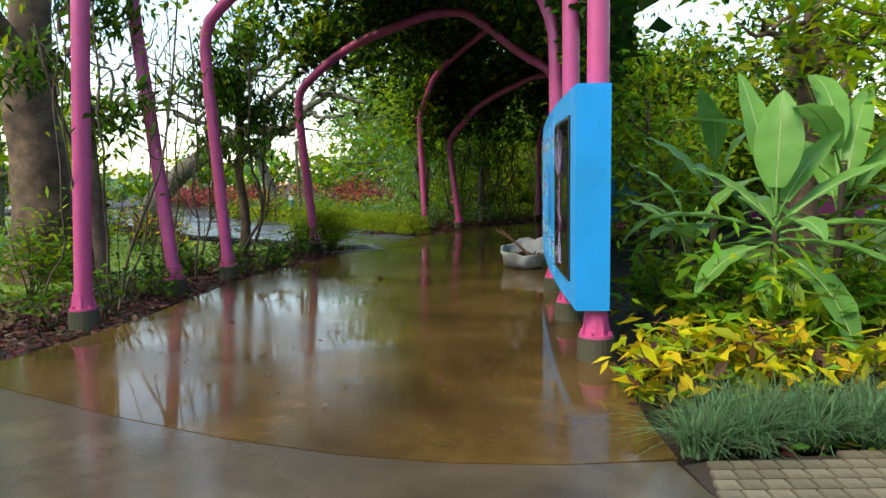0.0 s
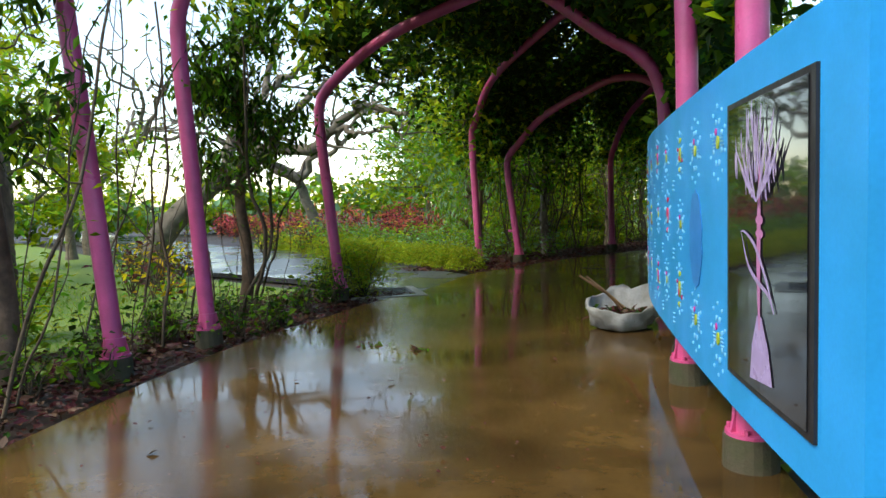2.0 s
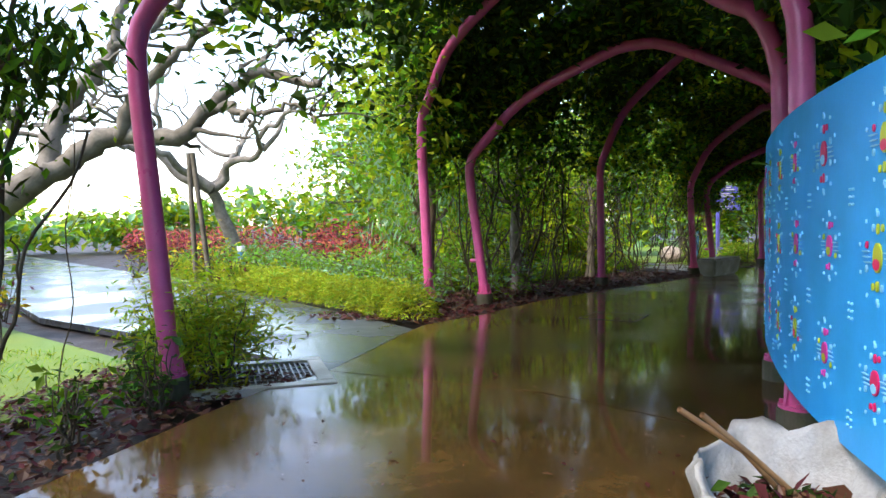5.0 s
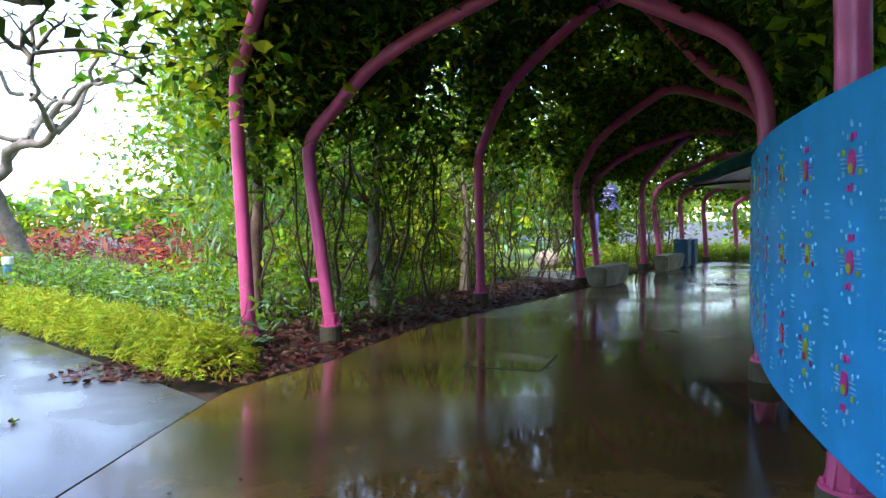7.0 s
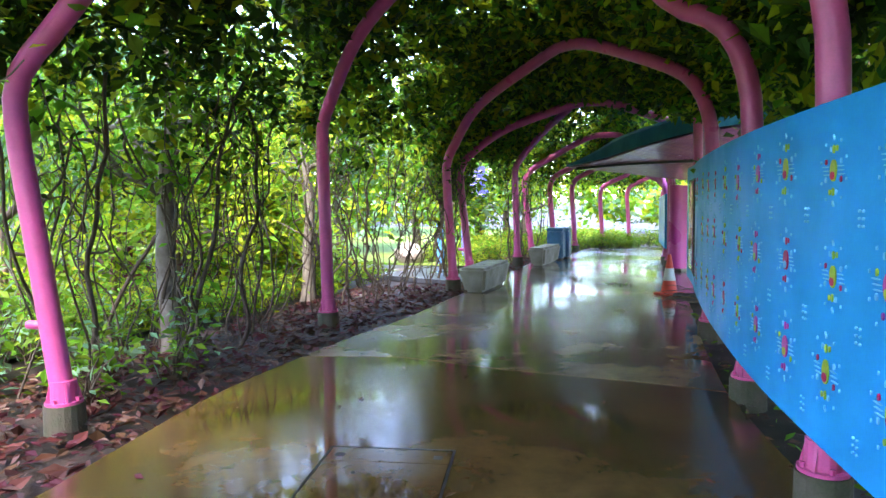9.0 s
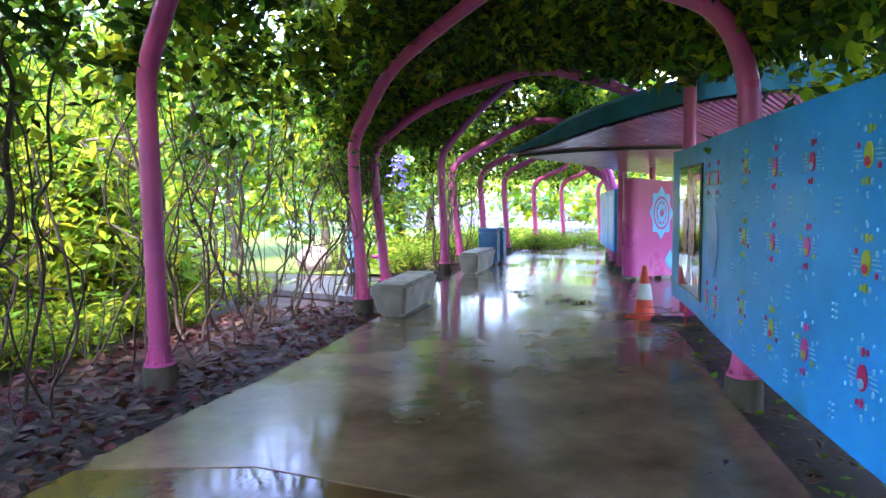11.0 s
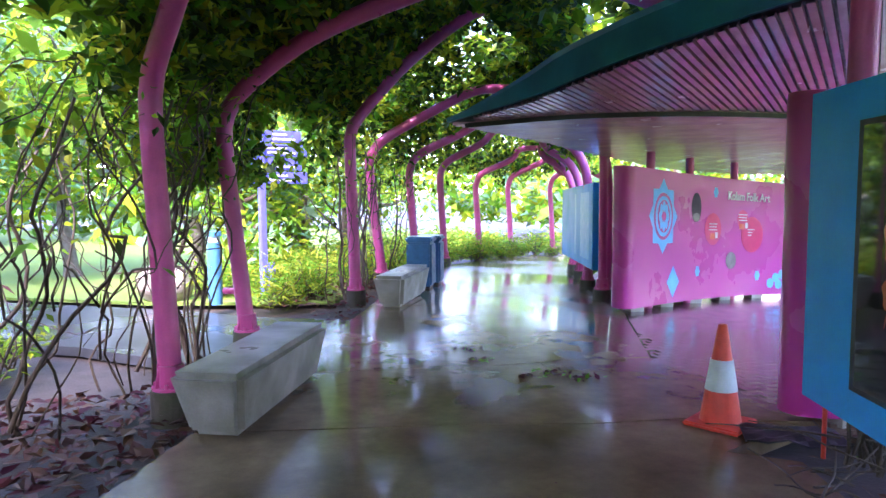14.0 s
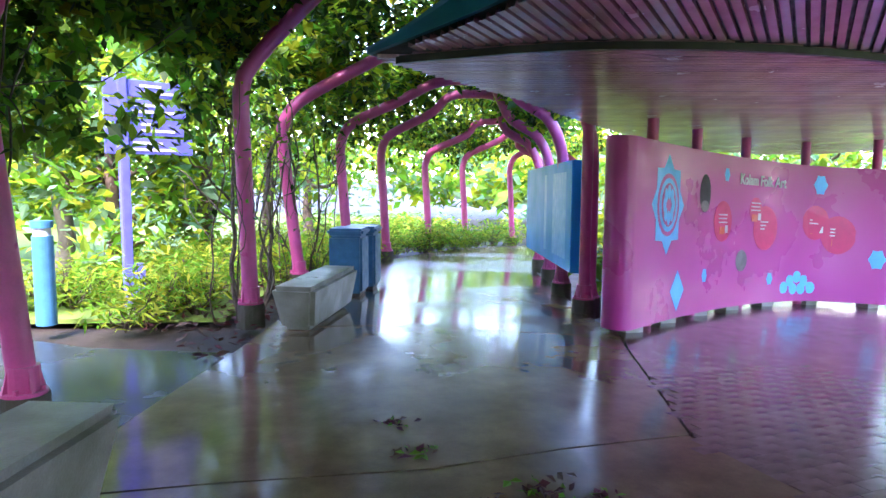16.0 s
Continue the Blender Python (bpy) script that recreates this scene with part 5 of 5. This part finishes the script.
for x, y, h in ((-13, 12.5, 7.0), (-15.5, 16.5, 7.5), (-11.5, 8.6, 6.5), (-17.5, 20.5, 7.0), (-19, 13, 8.0)):
    tree(x, y, h, 2.5, 0.16, 2600, (G_yel, G_fern, G_yel), 0.24, label="light yellow-green tree beyond the lawn", crown_low=0.3, limbs=9, bark=M_bark2)
# bamboo-like drooping tree beside the side path
tree(-3.4, 22.3, 6.0, 1.3, 0.13, 3200, (G_mid, G_fern, G_blue), 0.22, label="drooping narrow-leaved tree behind the hedge", droop=1.3, width=0.16, crown_low=0.25, limbs=10)
tree(-2.8, 19.8, 6.4, 2.2, 0.09, 3600, (G_yel, G_mid), 0.16, label="bright yellow-green tree over the side path", crown_low=0.55, limbs=9, width=0.6)
tree(-1.28, 22.0, 5.5, 1.4, 0.12, 900, (G_mid,), 0.14, M_bark2, label="pale-barked tree among the vine stems", crown_low=0.6)
tree(0.2, 25.8, 5.5, 1.4, 0.1, 900, (G_mid, G_yel), 0.14, M_bark2, label="pale-barked tree among the vine stems", crown_low=0.6)
# hedge along the side path
for k in range(26):
    u = k / 25
    x, y = -2.65 - 11.0 * u, 16.95 + 8.9 * u
    n = 1700 if u < 0.5 else 900
    d = rng.normal(size=(n, 3))
    d[:, 2] = np.abs(d[:, 2])
    d /= np.linalg.norm(d, axis=1)[:, None]
    lump = 1 + 0.13 * np.sin(d[:, 0] * 7 + k * 2.1) * np.cos(d[:, 1] * 6 + k)
    c = d * (rng.uniform(0.72, 1.0, n) * lump)[:, None] * np.array([0.5, 0.5, 0.52 + 0.1 * rng.uniform()])
    c = np.c_[x + 0.25 + c[:, 0], y + 0.4 + c[:, 1], np.maximum(c[:, 2], 0.02)]
    foliage("hedge_clump", "low mounded feathery yellow-green hedge along the side path", "hedge", c, [G_hedge, G_fern], 0.1, "hedge clumps", "", width=0.17, droop=0.35, mix=[0.75, 0.25], out=d * 1.1)
for k in range(90):
    u = rng.uniform()
    x, y = -2.0 - 12 * u + rng.uniform(-0.5, 2.8), 17.8 + 9 * u + rng.uniform(0, 3.5)
    if x > left_x(y) - 0.8:
        continue
    shrub(x, y, rng.uniform(0.5, 1.0), 0.5, 130, [G_fern, G_mid, G_blue], 0.13, "leafy green garden perennial behind the hedge", "plant", "garden_plant", 0.4, 0.1, "garden plants")
for k in range(60):
    x, y = rng.uniform(-26, -6), 0
    y = 27.5 - (x + 8) * 0.62 + rng.uniform(0, 4)
    shrub(x, y, rng.uniform(0.9, 1.6), 0.5, 110, [G_red, G_red, G_maroon], 0.3, "clump of upright red-leaved cordylines in the garden", "cordyline", "cordyline", 0.2, 0.6, "cordylines")
for k in range(14):
    y = rng.uniform(11, 26)
    x = rng.uniform(-8, -4.6) - (y - 11) * 0.5
    near = 14.25 + max(-3.6 - x, 0) * 0.55 - 0.9
    if near < y < near + 5.6:
        y = near - 0.4 if y < near + 2.5 else near + 6.2
    shrub(x, y, rng.uniform(0.7, 1.3), 0.6, 140, [G_maroon, G_mid, G_gold], 0.14, "maroon and green garden shrub", "shrub", "garden_shrub", 0.4, 0.1)
# garden left of the thicket
for k in range(34):
    u = rng.uniform()
    x, y = -3.2 + 5.2 * u - rng.uniform(0.5, 5.0), 21 + 6.5 * u + rng.uniform(0, 2.5)
    shrub(x, y, rng.uniform(0.6, 1.5), 0.6, 150, [G_fern, G_mid, G_maroon, G_yel], 0.15, "mixed green garden shrub beyond the vines", "shrub", "garden_shrub", 0.4, 0.1)
for x, y, h, r in ((-5, 27, 6, 2.4), (-2.5, 30, 6.5, 2.5), (-6.5, 31, 7, 2.8), (-1.5, 34.5, 6, 2.4), (-9, 34, 7, 3), (1, 37, 6.5, 2.6), (-4, 39, 8, 3.2), (3.2, 36, 6, 2.0)):
    tree(x, y, h, r, 0.13, 3600, (G_fern, G_yel, G_mid, G_blue), 0.27, label="leafy garden tree beyond the path", crown_low=0.4, limbs=9, bark=M_bark2)
for k in range(13):
    u = rng.uniform()
    x, y = -3.4 + 4.6 * u - rng.uniform(0.0, 1.6), 21.2 + 7.2 * u + rng.uniform(0.3, 2.0)
    tree(x, y, rng.uniform(2.6, 4.4), rng.uniform(0.9, 1.5), 0.05, 1100, (G_fern, G_yel), 0.17, label="bright green leafy bush tree beyond the vine thicket", crown_low=0.12, limbs=7, name="bush_tree")
for k in range(40):
    u = rng.uniform()
    x, y = -3.6 + 5.6 * u - rng.uniform(0, 1.0), 20.2 + 8.0 * u + rng.uniform(-0.2, 1.0)
    shrub(x, y, rng.uniform(0.3, 0.7), 0.45, 220, [G_fern, G_yel, G_mid], 0.12, "low bright green groundcover behind the vines", "plant", "garden_plant", 0.3, 0.2, "garden plants")
# planting round the sign and along the far left edge
for k in range(130):
    y = rng.uniform(31.2, 41)
    x = float(left_x(y)) - rng.uniform(0.25, 3.2)
    if x < 4.1 and y < 32.5:
        continue
    shrub(x, y, rng.uniform(0.35, 0.75), 0.5, 300, [G_fern, G_hedge, G_mid], 0.13, "feathery green groundcover beside the path", "fern", "fern_clump", 0.2, 0.2, "fern clumps")
for x, y, h, r in ((5.6, 36.2, 4.5, 1.5), (4.2, 34.6, 3.6, 1.2), (7.0, 38.4, 5.5, 2.0), (9.0, 42, 6.5, 2.0), (21.5, 42.5, 6, 2.5), (16.5, 36.2, 5, 1.8), (14.2, 34.6, 4.5, 1.5), (13.2, 33.2, 3.2, 1.0), (18.5, 34, 6, 2.2), (21, 37, 6, 2.5)):
    tree(x, y, h, r, 0.12, 2200, (G_mid, G_fern, G_blue, G_yel), 0.2, label="leafy tropical tree at the far garden edge", crown_low=0.15, limbs=9)
for k in range(26):
    u = rng.uniform()
    x, y = 10.2 + 4.5 * u + rng.uniform(0.2, 1.4), 31.0 + 5.2 * u
    shrub(x, y, rng.uniform(0.6, 1.4), 0.5, 130, [G_fern, G_yel, G_blue], 0.22, "broad green leafy plant behind the display panel", "plant", "garden_plant", 0.45, 0.3, "garden plants")
# planting that ends the far bend
for k in range(46):
    x = rng.uniform(9, 21)
    y = 41.6 + rng.uniform(0, 3.5) + 0.12 * abs(x - 15)
    shrub(x, y, rng.uniform(0.35, 0.8), 0.6, 220, [G_fern, G_hedge, G_mid], 0.16, "green border planting at the path's far bend", "plant", "garden_plant", 0.35, 0.2, "garden plants")
# tall light woods beyond the tunnel's left side
c = []
for x in np.arange(-15, 3, 2.2):
    hh = rng.uniform(7, 10)
    c.append(blob_points(2600, (x, 49 + rng.uniform(-3, 3), hh * 0.5), (2.6, 2.4, hh * 0.52), 16, 0.4))
c = np.concatenate(c)
foliage("far_woods", "tall light green trees beyond the garden", "woods", c[c[:, 2] > 0], [G_fern, G_yel, G_mid, G_blue], 0.42, width=0.6)
# far woods close the view all round
for ring, (r0, r1, n, h) in enumerate(((32, 44, 60, 9), (55, 75, 46, 13))):
    c = []
    for k in range(n):
        a = 2 * math.pi * k / n + rng.uniform(-0.05, 0.05)
        low = 0.6 < a < 3.0
        if low and ring:
            continue
        hh = rng.uniform(2.6, 5.0) if low else h
        rr = rng.uniform(r0, r1)
        c.append(blob_points(1000, (2 + rr * math.cos(a), 20 + rr * math.sin(a), hh * 0.45), (4.0, 4.0, hh * 0.5), 12, 0.4))
    c = np.concatenate(c)
    c = c[c[:, 2] > 0]
    foliage("far_woods", "distant green woodland closing the garden", "woods", c, [G_mid, G_yel, G_blue, G_fern], 0.6 if ring == 0 else 1.1, width=0.55)

# ---- small things ----
# carrier bag with sticks on the path
t = thing("rubbish_bag", "open crumpled white woven bag holding sticks", "bag", 1.54, 10.38, 0.0, 20)
bm = bmesh.new()
rings = []
n = 44
for z, r in ((0.0, 0.2), (0.03, 0.28), (0.13, 0.33), (0.24, 0.36), (0.31, 0.37), (0.33, 0.362), (0.3, 0.345), (0.2, 0.31), (0.1, 0.25), (0.07, 0.12)):
    ring = []
    for k in range(n):
        a = 2 * math.pi * k / n
        q = 1 + 0.09 * math.sin(3 * a + z * 9) + 0.06 * math.sin(7 * a + z * 31) + 0.03 * math.sin(13 * a)
        ring.append(bm.verts.new((r * q * math.cos(a) * 1.15, r * q * math.sin(a), z * (1.05 + 0.32 * math.cos(a - 1.1) + 0.08 * math.sin(2 * a + 1) + 0.05 * math.sin(5 * a) + 0.025 * math.sin(11 * a)))))
    rings.append(ring)
for a, b in zip(rings, rings[1:]):
    for k in range(n):
        bm.faces.new((a[k], a[(k + 1) % n], b[(k + 1) % n], b[k]))
bm.faces.new(rings[-1])
bm.faces.new(rings[0][::-1])
for v in bm.verts:
    k = noise.noise(v.co * 6.0) * 0.05 + noise.noise(v.co * 15.0) * 0.025
    v.co.x *= 1 + k * 2.4
    v.co.y *= 1 + k * 2.4
    v.co.z = max(0.0, v.co.z * (1 + k * 2.2))
part("sack", bm, M_bag, t, smooth=True)
for k in range(2):
    tube("stick", [(0.12 - 0.05 * k, 0.02 + 0.06 * k, 0.16), (-0.15, 0.0 + 0.07 * k, 0.4), (-0.42 - 0.06 * k, -0.06 + 0.1 * k, 0.62)], 0.014, M_wood, t, 8, "brown stick")
c = rng.normal(size=(420, 3)) * np.array([0.12, 0.1, 0.035]) + np.array([0, 0, 0.16])
tagged(under(new("leaf", leaf_mesh("leaf", c, [G_dead, G_dark, G_maroon], 0.11)), t), kind="stuff")

# drain grate in a concrete surround beside the path
t = thing("drain_grate", "steel drain grate in a pale concrete surround", "drain", -2.75, 13.0, 0.0, 32)
t.scale = (1.3, 1.3, 1.0)
for x0, y0, x1, y1 in ((-0.62, -0.5, 0.62, -0.38), (-0.62, 0.38, 0.62, 0.5), (-0.62, -0.38, -0.5, 0.38), (0.5, -0.38, 0.62, 0.38)):
    part("kerb", box_bm(x0, y0, -0.06, x1, y1, 0.012, 0.006), M_bench, t, "pale concrete surround")
part("pit", box_bm(-0.5, -0.38, -0.06, 0.5, 0.38, -0.035), M_dark, t)
for k in range(24):
    x = -0.48 + k * 0.0417
    part("bar", box_bm(x - 0.006, -0.38, -0.03, x + 0.006, 0.38, -0.008), M_steel, t)
for y in (-0.19, 0, 0.19):
    part("cross_bar", box_bm(-0.5, y - 0.005, -0.03, 0.5, y + 0.005, -0.01), M_steel, t)

# inspection cover in the path
t = thing("inspection_cover", "rectangular concrete inspection cover set in the path", "access cover", 0.78, 17.8, 0.0, -17)
for x0, y0, x1, y1 in ((-0.43, -0.42, 0.43, -0.405), (-0.43, 0.405, 0.43, 0.42), (-0.43, -0.405, -0.415, 0.405), (0.415, -0.405, 0.43, 0.405)):
    part("frame_bar", box_bm(x0, y0, 0.0, x1, y1, 0.007), M_dark, t)
for y0, y1 in ((-0.4, 0.16), (0.17, 0.4)):
    part("cover_plate", box_bm(-0.41, y0, 0.0, 0.41, y1, 0.006, 0.002), M_conc, t)
for x in (-0.33, 0.33):
    part("lifting_hole", box_bm(x - 0.03, 0.24, 0.006, x + 0.03, 0.3, 0.0075), M_dark, t)

for x, y, r, n in ((5.59, 26.93, 0.16, 24), (5.69, 26.24, 0.07, 12), (5.98, 26.25, 0.17, 34), (6.12, 26.05, 0.16, 30), (-0.89, 8.9, 0.16, 24), (-0.38, 8.78, 0.1, 16), (-3.27, 15.49, 0.03, 6), (5.66, 27.41, 0.1, 20)):
    c = np.c_[rng.normal(size=(n, 2)) * np.array([r * 1.5, r]) * 0.4 + np.array([x, y]), rng.uniform(0.006, 0.02, n)]
    foliage("leaf_clump", "small drift of wet leaves on the concrete", "leaf litter", c, [G_dead, G_mid, G_maroon], 0.06, "leaf drifts", droop=0.0, width=0.5)

# two leaning stakes by the side path
for dx, ln in ((0, -0.1), (0.28, -0.32)):
    t = thing("garden_stake", "weathered green leaning garden stake", "stake", -4.6 + dx, 15.0, -0.05, group="stakes")
    tube("pole", [(0, 0, 0), (ln * 0.5, 0, 1.2), (ln, 0, 2.5)], 0.035, M_bark2, t, 10)
t = thing("bollard", "small pale blue path light far down the side path", "bollard", -9.3, 24.0, -0.05)
for nm, z0, z1, r, m in (("body", 0, 0.8, 0.09, M_bollard), ("cap", 0.8, 0.95, 0.11, M_paper)):
    bm = bmesh.new()
    bmesh.ops.create_cone(bm, cap_ends=True, segments=20, radius1=r, radius2=r, depth=z1 - z0, matrix=Matrix.Translation((0, 0, (z0 + z1) / 2)))
    part(nm, bm, m, t)
# boulder
bm = bmesh.new()
bmesh.ops.create_icosphere(bm, subdivisions=4, radius=0.42)
for v in bm.verts:
    v.co *= 1 + 0.13 * noise.noise(v.co * 2.2) + 0.04 * noise.noise(v.co * 7)
    v.co.z = v.co.z * 0.8 + 0.26
ob = part("boulder", bm, M_rock, None, smooth=True)
ob.location = (2.75, 32.7, -0.06)
tagged(ob, "rounded pale garden boulder beside the path", "rock")


# decorations of the information wall
def pw_frame(s):
    f = s * (len(PW) - 1)
    i = int(min(max(f, 0), len(PW) - 2))
    p = PW[i] + (PW[i + 1] - PW[i]) * (f - i)
    a = PW[i + 1] - PW[i]
    a = a / np.linalg.norm(a)
    return p, a, np.array([a[1], -a[0]])


def on_pw(name, shapes, s, z, material, lift=0.004):
    """Flat shapes (lists of x, z) fixed on the information wall, bent with it."""
    L = np.linalg.norm(np.diff(PW, axis=0), axis=1).sum()
    cos, fs = [], []
    for pts in shapes:
        at = len(cos)
        for lf in (lift, 0.0):
            for x, zz in pts:
                p, a, o = pw_frame(s + x / L)
                q = p + o * (0.17 + lf)
                cos.append((q[0], q[1], z + zz + float(gz(*p))))
        n = len(pts)
        fs.append([at + k for k in range(n)])
        fs += [[at + k, at + (k + 1) % n, at + n + (k + 1) % n, at + n + k] for k in range(n)]
    me = bpy.data.meshes.new(name)
    me.from_pydata(cos, [], fs)
    me.materials.append(material)
    me.update()
    return under(new(name, me), pink_wall)


def oval(rx, rz, cx=0, cz=0, n=24):
    return [(cx + rx * math.cos(a), cz + rz * math.sin(a)) for a in np.linspace(0, 2 * math.pi, n, endpoint=False)]


def star(r, tips=8, inner=0.72):
    return [((r if k % 2 == 0 else r * inner) * math.cos(math.pi * k / tips), (r if k % 2 == 0 else r * inner) * math.sin(math.pi * k / tips) * 1.25) for k in range(2 * tips)]


on_pw("medallion", [star(0.46, 8, 0.78)], 0.14, 1.42, M_cyan, 0.003)
on_pw("medallion_ring", [oval(0.31, 0.36)], 0.14, 1.42, M_pinkw, 0.006)
on_pw("medallion_band", [oval(0.26, 0.31)], 0.14, 1.42, M_cyan, 0.009)
on_pw("medallion_heart", [oval(0.2, 0.25)], 0.14, 1.42, M_pinkw, 0.012)
on_pw("medallion_petal", [oval(0.045, 0.085, 0.12 * math.cos(a), 0.15 * math.sin(a), 10) for a in np.arange(0, 6.2, 0.785)], 0.14, 1.42, M_cyan, 0.015)
on_pw("medallion", [star(0.2, 4, 0.7)], 0.197, 0.4, M_cyan, 0.003)
on_pw("peephole", [oval(0.16, 0.24)], 0.313, 1.59, M_black, 0.003)
on_pw("peephole_frame", [oval(0.12, 0.07, 0, -0.16)], 0.313, 1.59, M_steel, 0.006)
for s, z, r in ((0.403, 1.24, 0.27), (0.555, 1.42, 0.17), (0.6, 1.16, 0.32), (0.79, 1.27, 0.26), (0.855, 1.1, 0.29)):
    on_pw("printed_disc", [oval(r, r)], s, z, M_red, 0.003 + 0.002 * (r > 0.28))
    on_pw("text_bar", [[(-0.13, 0.08 - j * 0.05), (0.13 - 0.02 * (j % 2), 0.08 - j * 0.05), (0.13 - 0.02 * (j % 2), 0.098 - j * 0.05), (-0.13, 0.098 - j * 0.05)] for j in range(3)], s, z, M_paper, 0.008)
    on_pw("photo", [[(-0.1, -0.17), (0.05, -0.17), (0.05, -0.07), (-0.1, -0.07)]], s, z, M_coral, 0.008)
    on_pw("photo", [[(0.07, -0.15), (0.15, -0.15), (0.15, -0.05), (0.07, -0.05)]], s, z, M_paper, 0.008)
on_pw("peephole", [oval(0.16, 0.15)], 0.5, 0.7, M_steel, 0.004)
for s, z, r in ((0.415, 1.86, 0.08), (0.325, 0.54, 0.08), (0.63, 0.42, 0.08), (0.8, 1.84, 0.13), (0.955, 0.76, 0.13)):
    on_pw("medallion", [star(r, 6, 0.8)], s, z, M_cyan, 0.003)
on_pw("medallion", [oval(0.09, 0.09, x, z, 14) for x, z in ((-0.3, 0.0), (-0.16, 0.1), (0, 0.16), (0.16, 0.1), (0.3, 0.0), (-0.08, -0.02), (0.1, -0.02))], 0.737, 0.28, M_cyan, 0.003)
font = bpy.data.curves.new("title", 'FONT')
font.body, font.size, font.extrude, font.offset = "Kolam Folk Art", 0.2, 0.004, 0.004
tmp = new("title", font)
me = bpy.data.meshes.new_from_object(tmp.evaluated_get(bpy.context.evaluated_depsgraph_get()))
bpy.data.objects.remove(tmp)
L_pw = np.linalg.norm(np.diff(PW, axis=0), axis=1).sum()
letters = []
for v in me.vertices:
    p, a, o = pw_frame(0.475 + v.co.x / L_pw)
    q = p + o * (0.182 + v.co.z)
    letters.append((q[0], q[1], 1.76 + v.co.y + float(gz(*p))))
plain = bpy.data.meshes.new("title")
plain.from_pydata(letters, [], [tuple(f.vertices) for f in me.polygons])
plain.materials.append(M_paper)
plain.update()
under(new("title", plain), pink_wall)

# brick pavers at the front right and under the shelter
bm = box_bm(-0.053, -0.053, -0.05, 0.053, 0.053, 0.002, 0.004)
sett_me = bpy.data.meshes.new("sett")
bm.to_mesh(sett_me)
bm.free()
sett_me.materials.append(M_sett)
bm = box_bm(-0.1155, -0.0555, -0.05, 0.1155, 0.0555, 0.0005, 0.002)
brick_me = bpy.data.meshes.new("brick")
bm.to_mesh(brick_me)
bm.free()
brick_me.materials.append(M_paver)
front = sheet("paving_bed", [(3.36, -3), (8, -3), (8, 4.6), (4.3, 3.22), (3.36, 2.9), (3.25, 2.83), (3.36, 2.45)], -0.02, 0.1, M_soil, 0)
tagged(front, "brick paved forecourt beside the planting bed", "paving", kind="structure")
k = 0
for i in range(30):
    for j in range(30):
        x, y = 3.42 + i * 0.112, 3.6 - j * 0.112
        yy = y + (x - 3.4) * 0.24
        if yy > 2.8 + (x - 3.3) * 0.38 or yy < 1.1 or k > 290 or x > 5.4:
            continue
        ob = under(new("sett", sett_me), front)
        ob.matrix_world = pose(x, yy, 0.0, 0, 0, 13.5)
        k += 1
k = 0
for i in range(22):
    for j in range(26):
        x, y = 6.9 + i * 0.234 + (0.117 if j % 2 else 0), 24.9 + j * 0.114
        if x < 7.35 + (y - 26.6) * 0.62 and y > 26.4 or x < 7.25 or k > 290 or y > 29:
            continue
        ob = under(new("brick", brick_me), shelter_floor)
        ob.matrix_world = pose(x, y, float(gz(x, y)) + 0.0, 0, 2.86, 0)
        k += 1

# cut stems, a dark plastic sheet and a stake lying at the end of the blue wall
t = thing("twig_pile", "heap of cut brown stems under the blue wall", "twigs", 6.1, 22.9, 0.0)
many = []
for k in range(46):
    a = rng.uniform(0, math.pi)
    c = np.array([rng.normal() * 0.22 + 0.12, rng.normal() * 0.7, 0.03 + abs(rng.normal()) * 0.06])
    d = np.array([math.cos(a), math.sin(a), rng.normal() * 0.12]) * rng.uniform(0.2, 0.55)
    many.append(wiggle(c - d, c + d, 0.025, 5, 0.008, 0.004))
tubes("twig", many, M_vine, t, 5)
tagged(t.children[0], kind="stuff")
t = thing("stem_bundle", "upright bundle of cut vine stems beside the wall", "twigs", 6.62, 23.75, 0.0)
for k in range(16):
    pts, rad = wiggle((rng.normal() * 0.07, rng.normal() * 0.07, -0.02), (rng.normal() * 0.09, rng.normal() * 0.09, 0.5), 0.015, 5, 0.014, 0.01)
    tube("stem", pts, rad, M_vine, t, 6)
t = thing("marker_stake", "thin orange marker stake beside the wall", "stake", 6.5, 23.98, 0.0)
tube("rod", [(0, 0, -0.02), (0, 0, 0.3), (0.01, 0, 0.55)], 0.014, M_orange, t, 8)
bm = bmesh.new()
bmesh.ops.create_grid(bm, x_segments=10, y_segments=6, size=0.3)
for v in bm.verts:
    v.co.z = 0.035 + 0.03 * noise.noise(v.co * 7) + 0.015 * noise.noise(v.co * 17)
    v.co.y *= 0.55
r = bmesh.ops.extrude_face_region(bm, geom=bm.faces[:])
for v in r["geom"]:
    if isinstance(v, bmesh.types.BMVert):
        v.co.z -= 0.012
ob = part("plastic_sheet", bm, M_dark, None)
ob.matrix_world = pose(6.55, 24.25, 0.0, 0, 0, -35)
tagged(ob, "crumpled black plastic sheet at the wall's end", "plastic sheet")
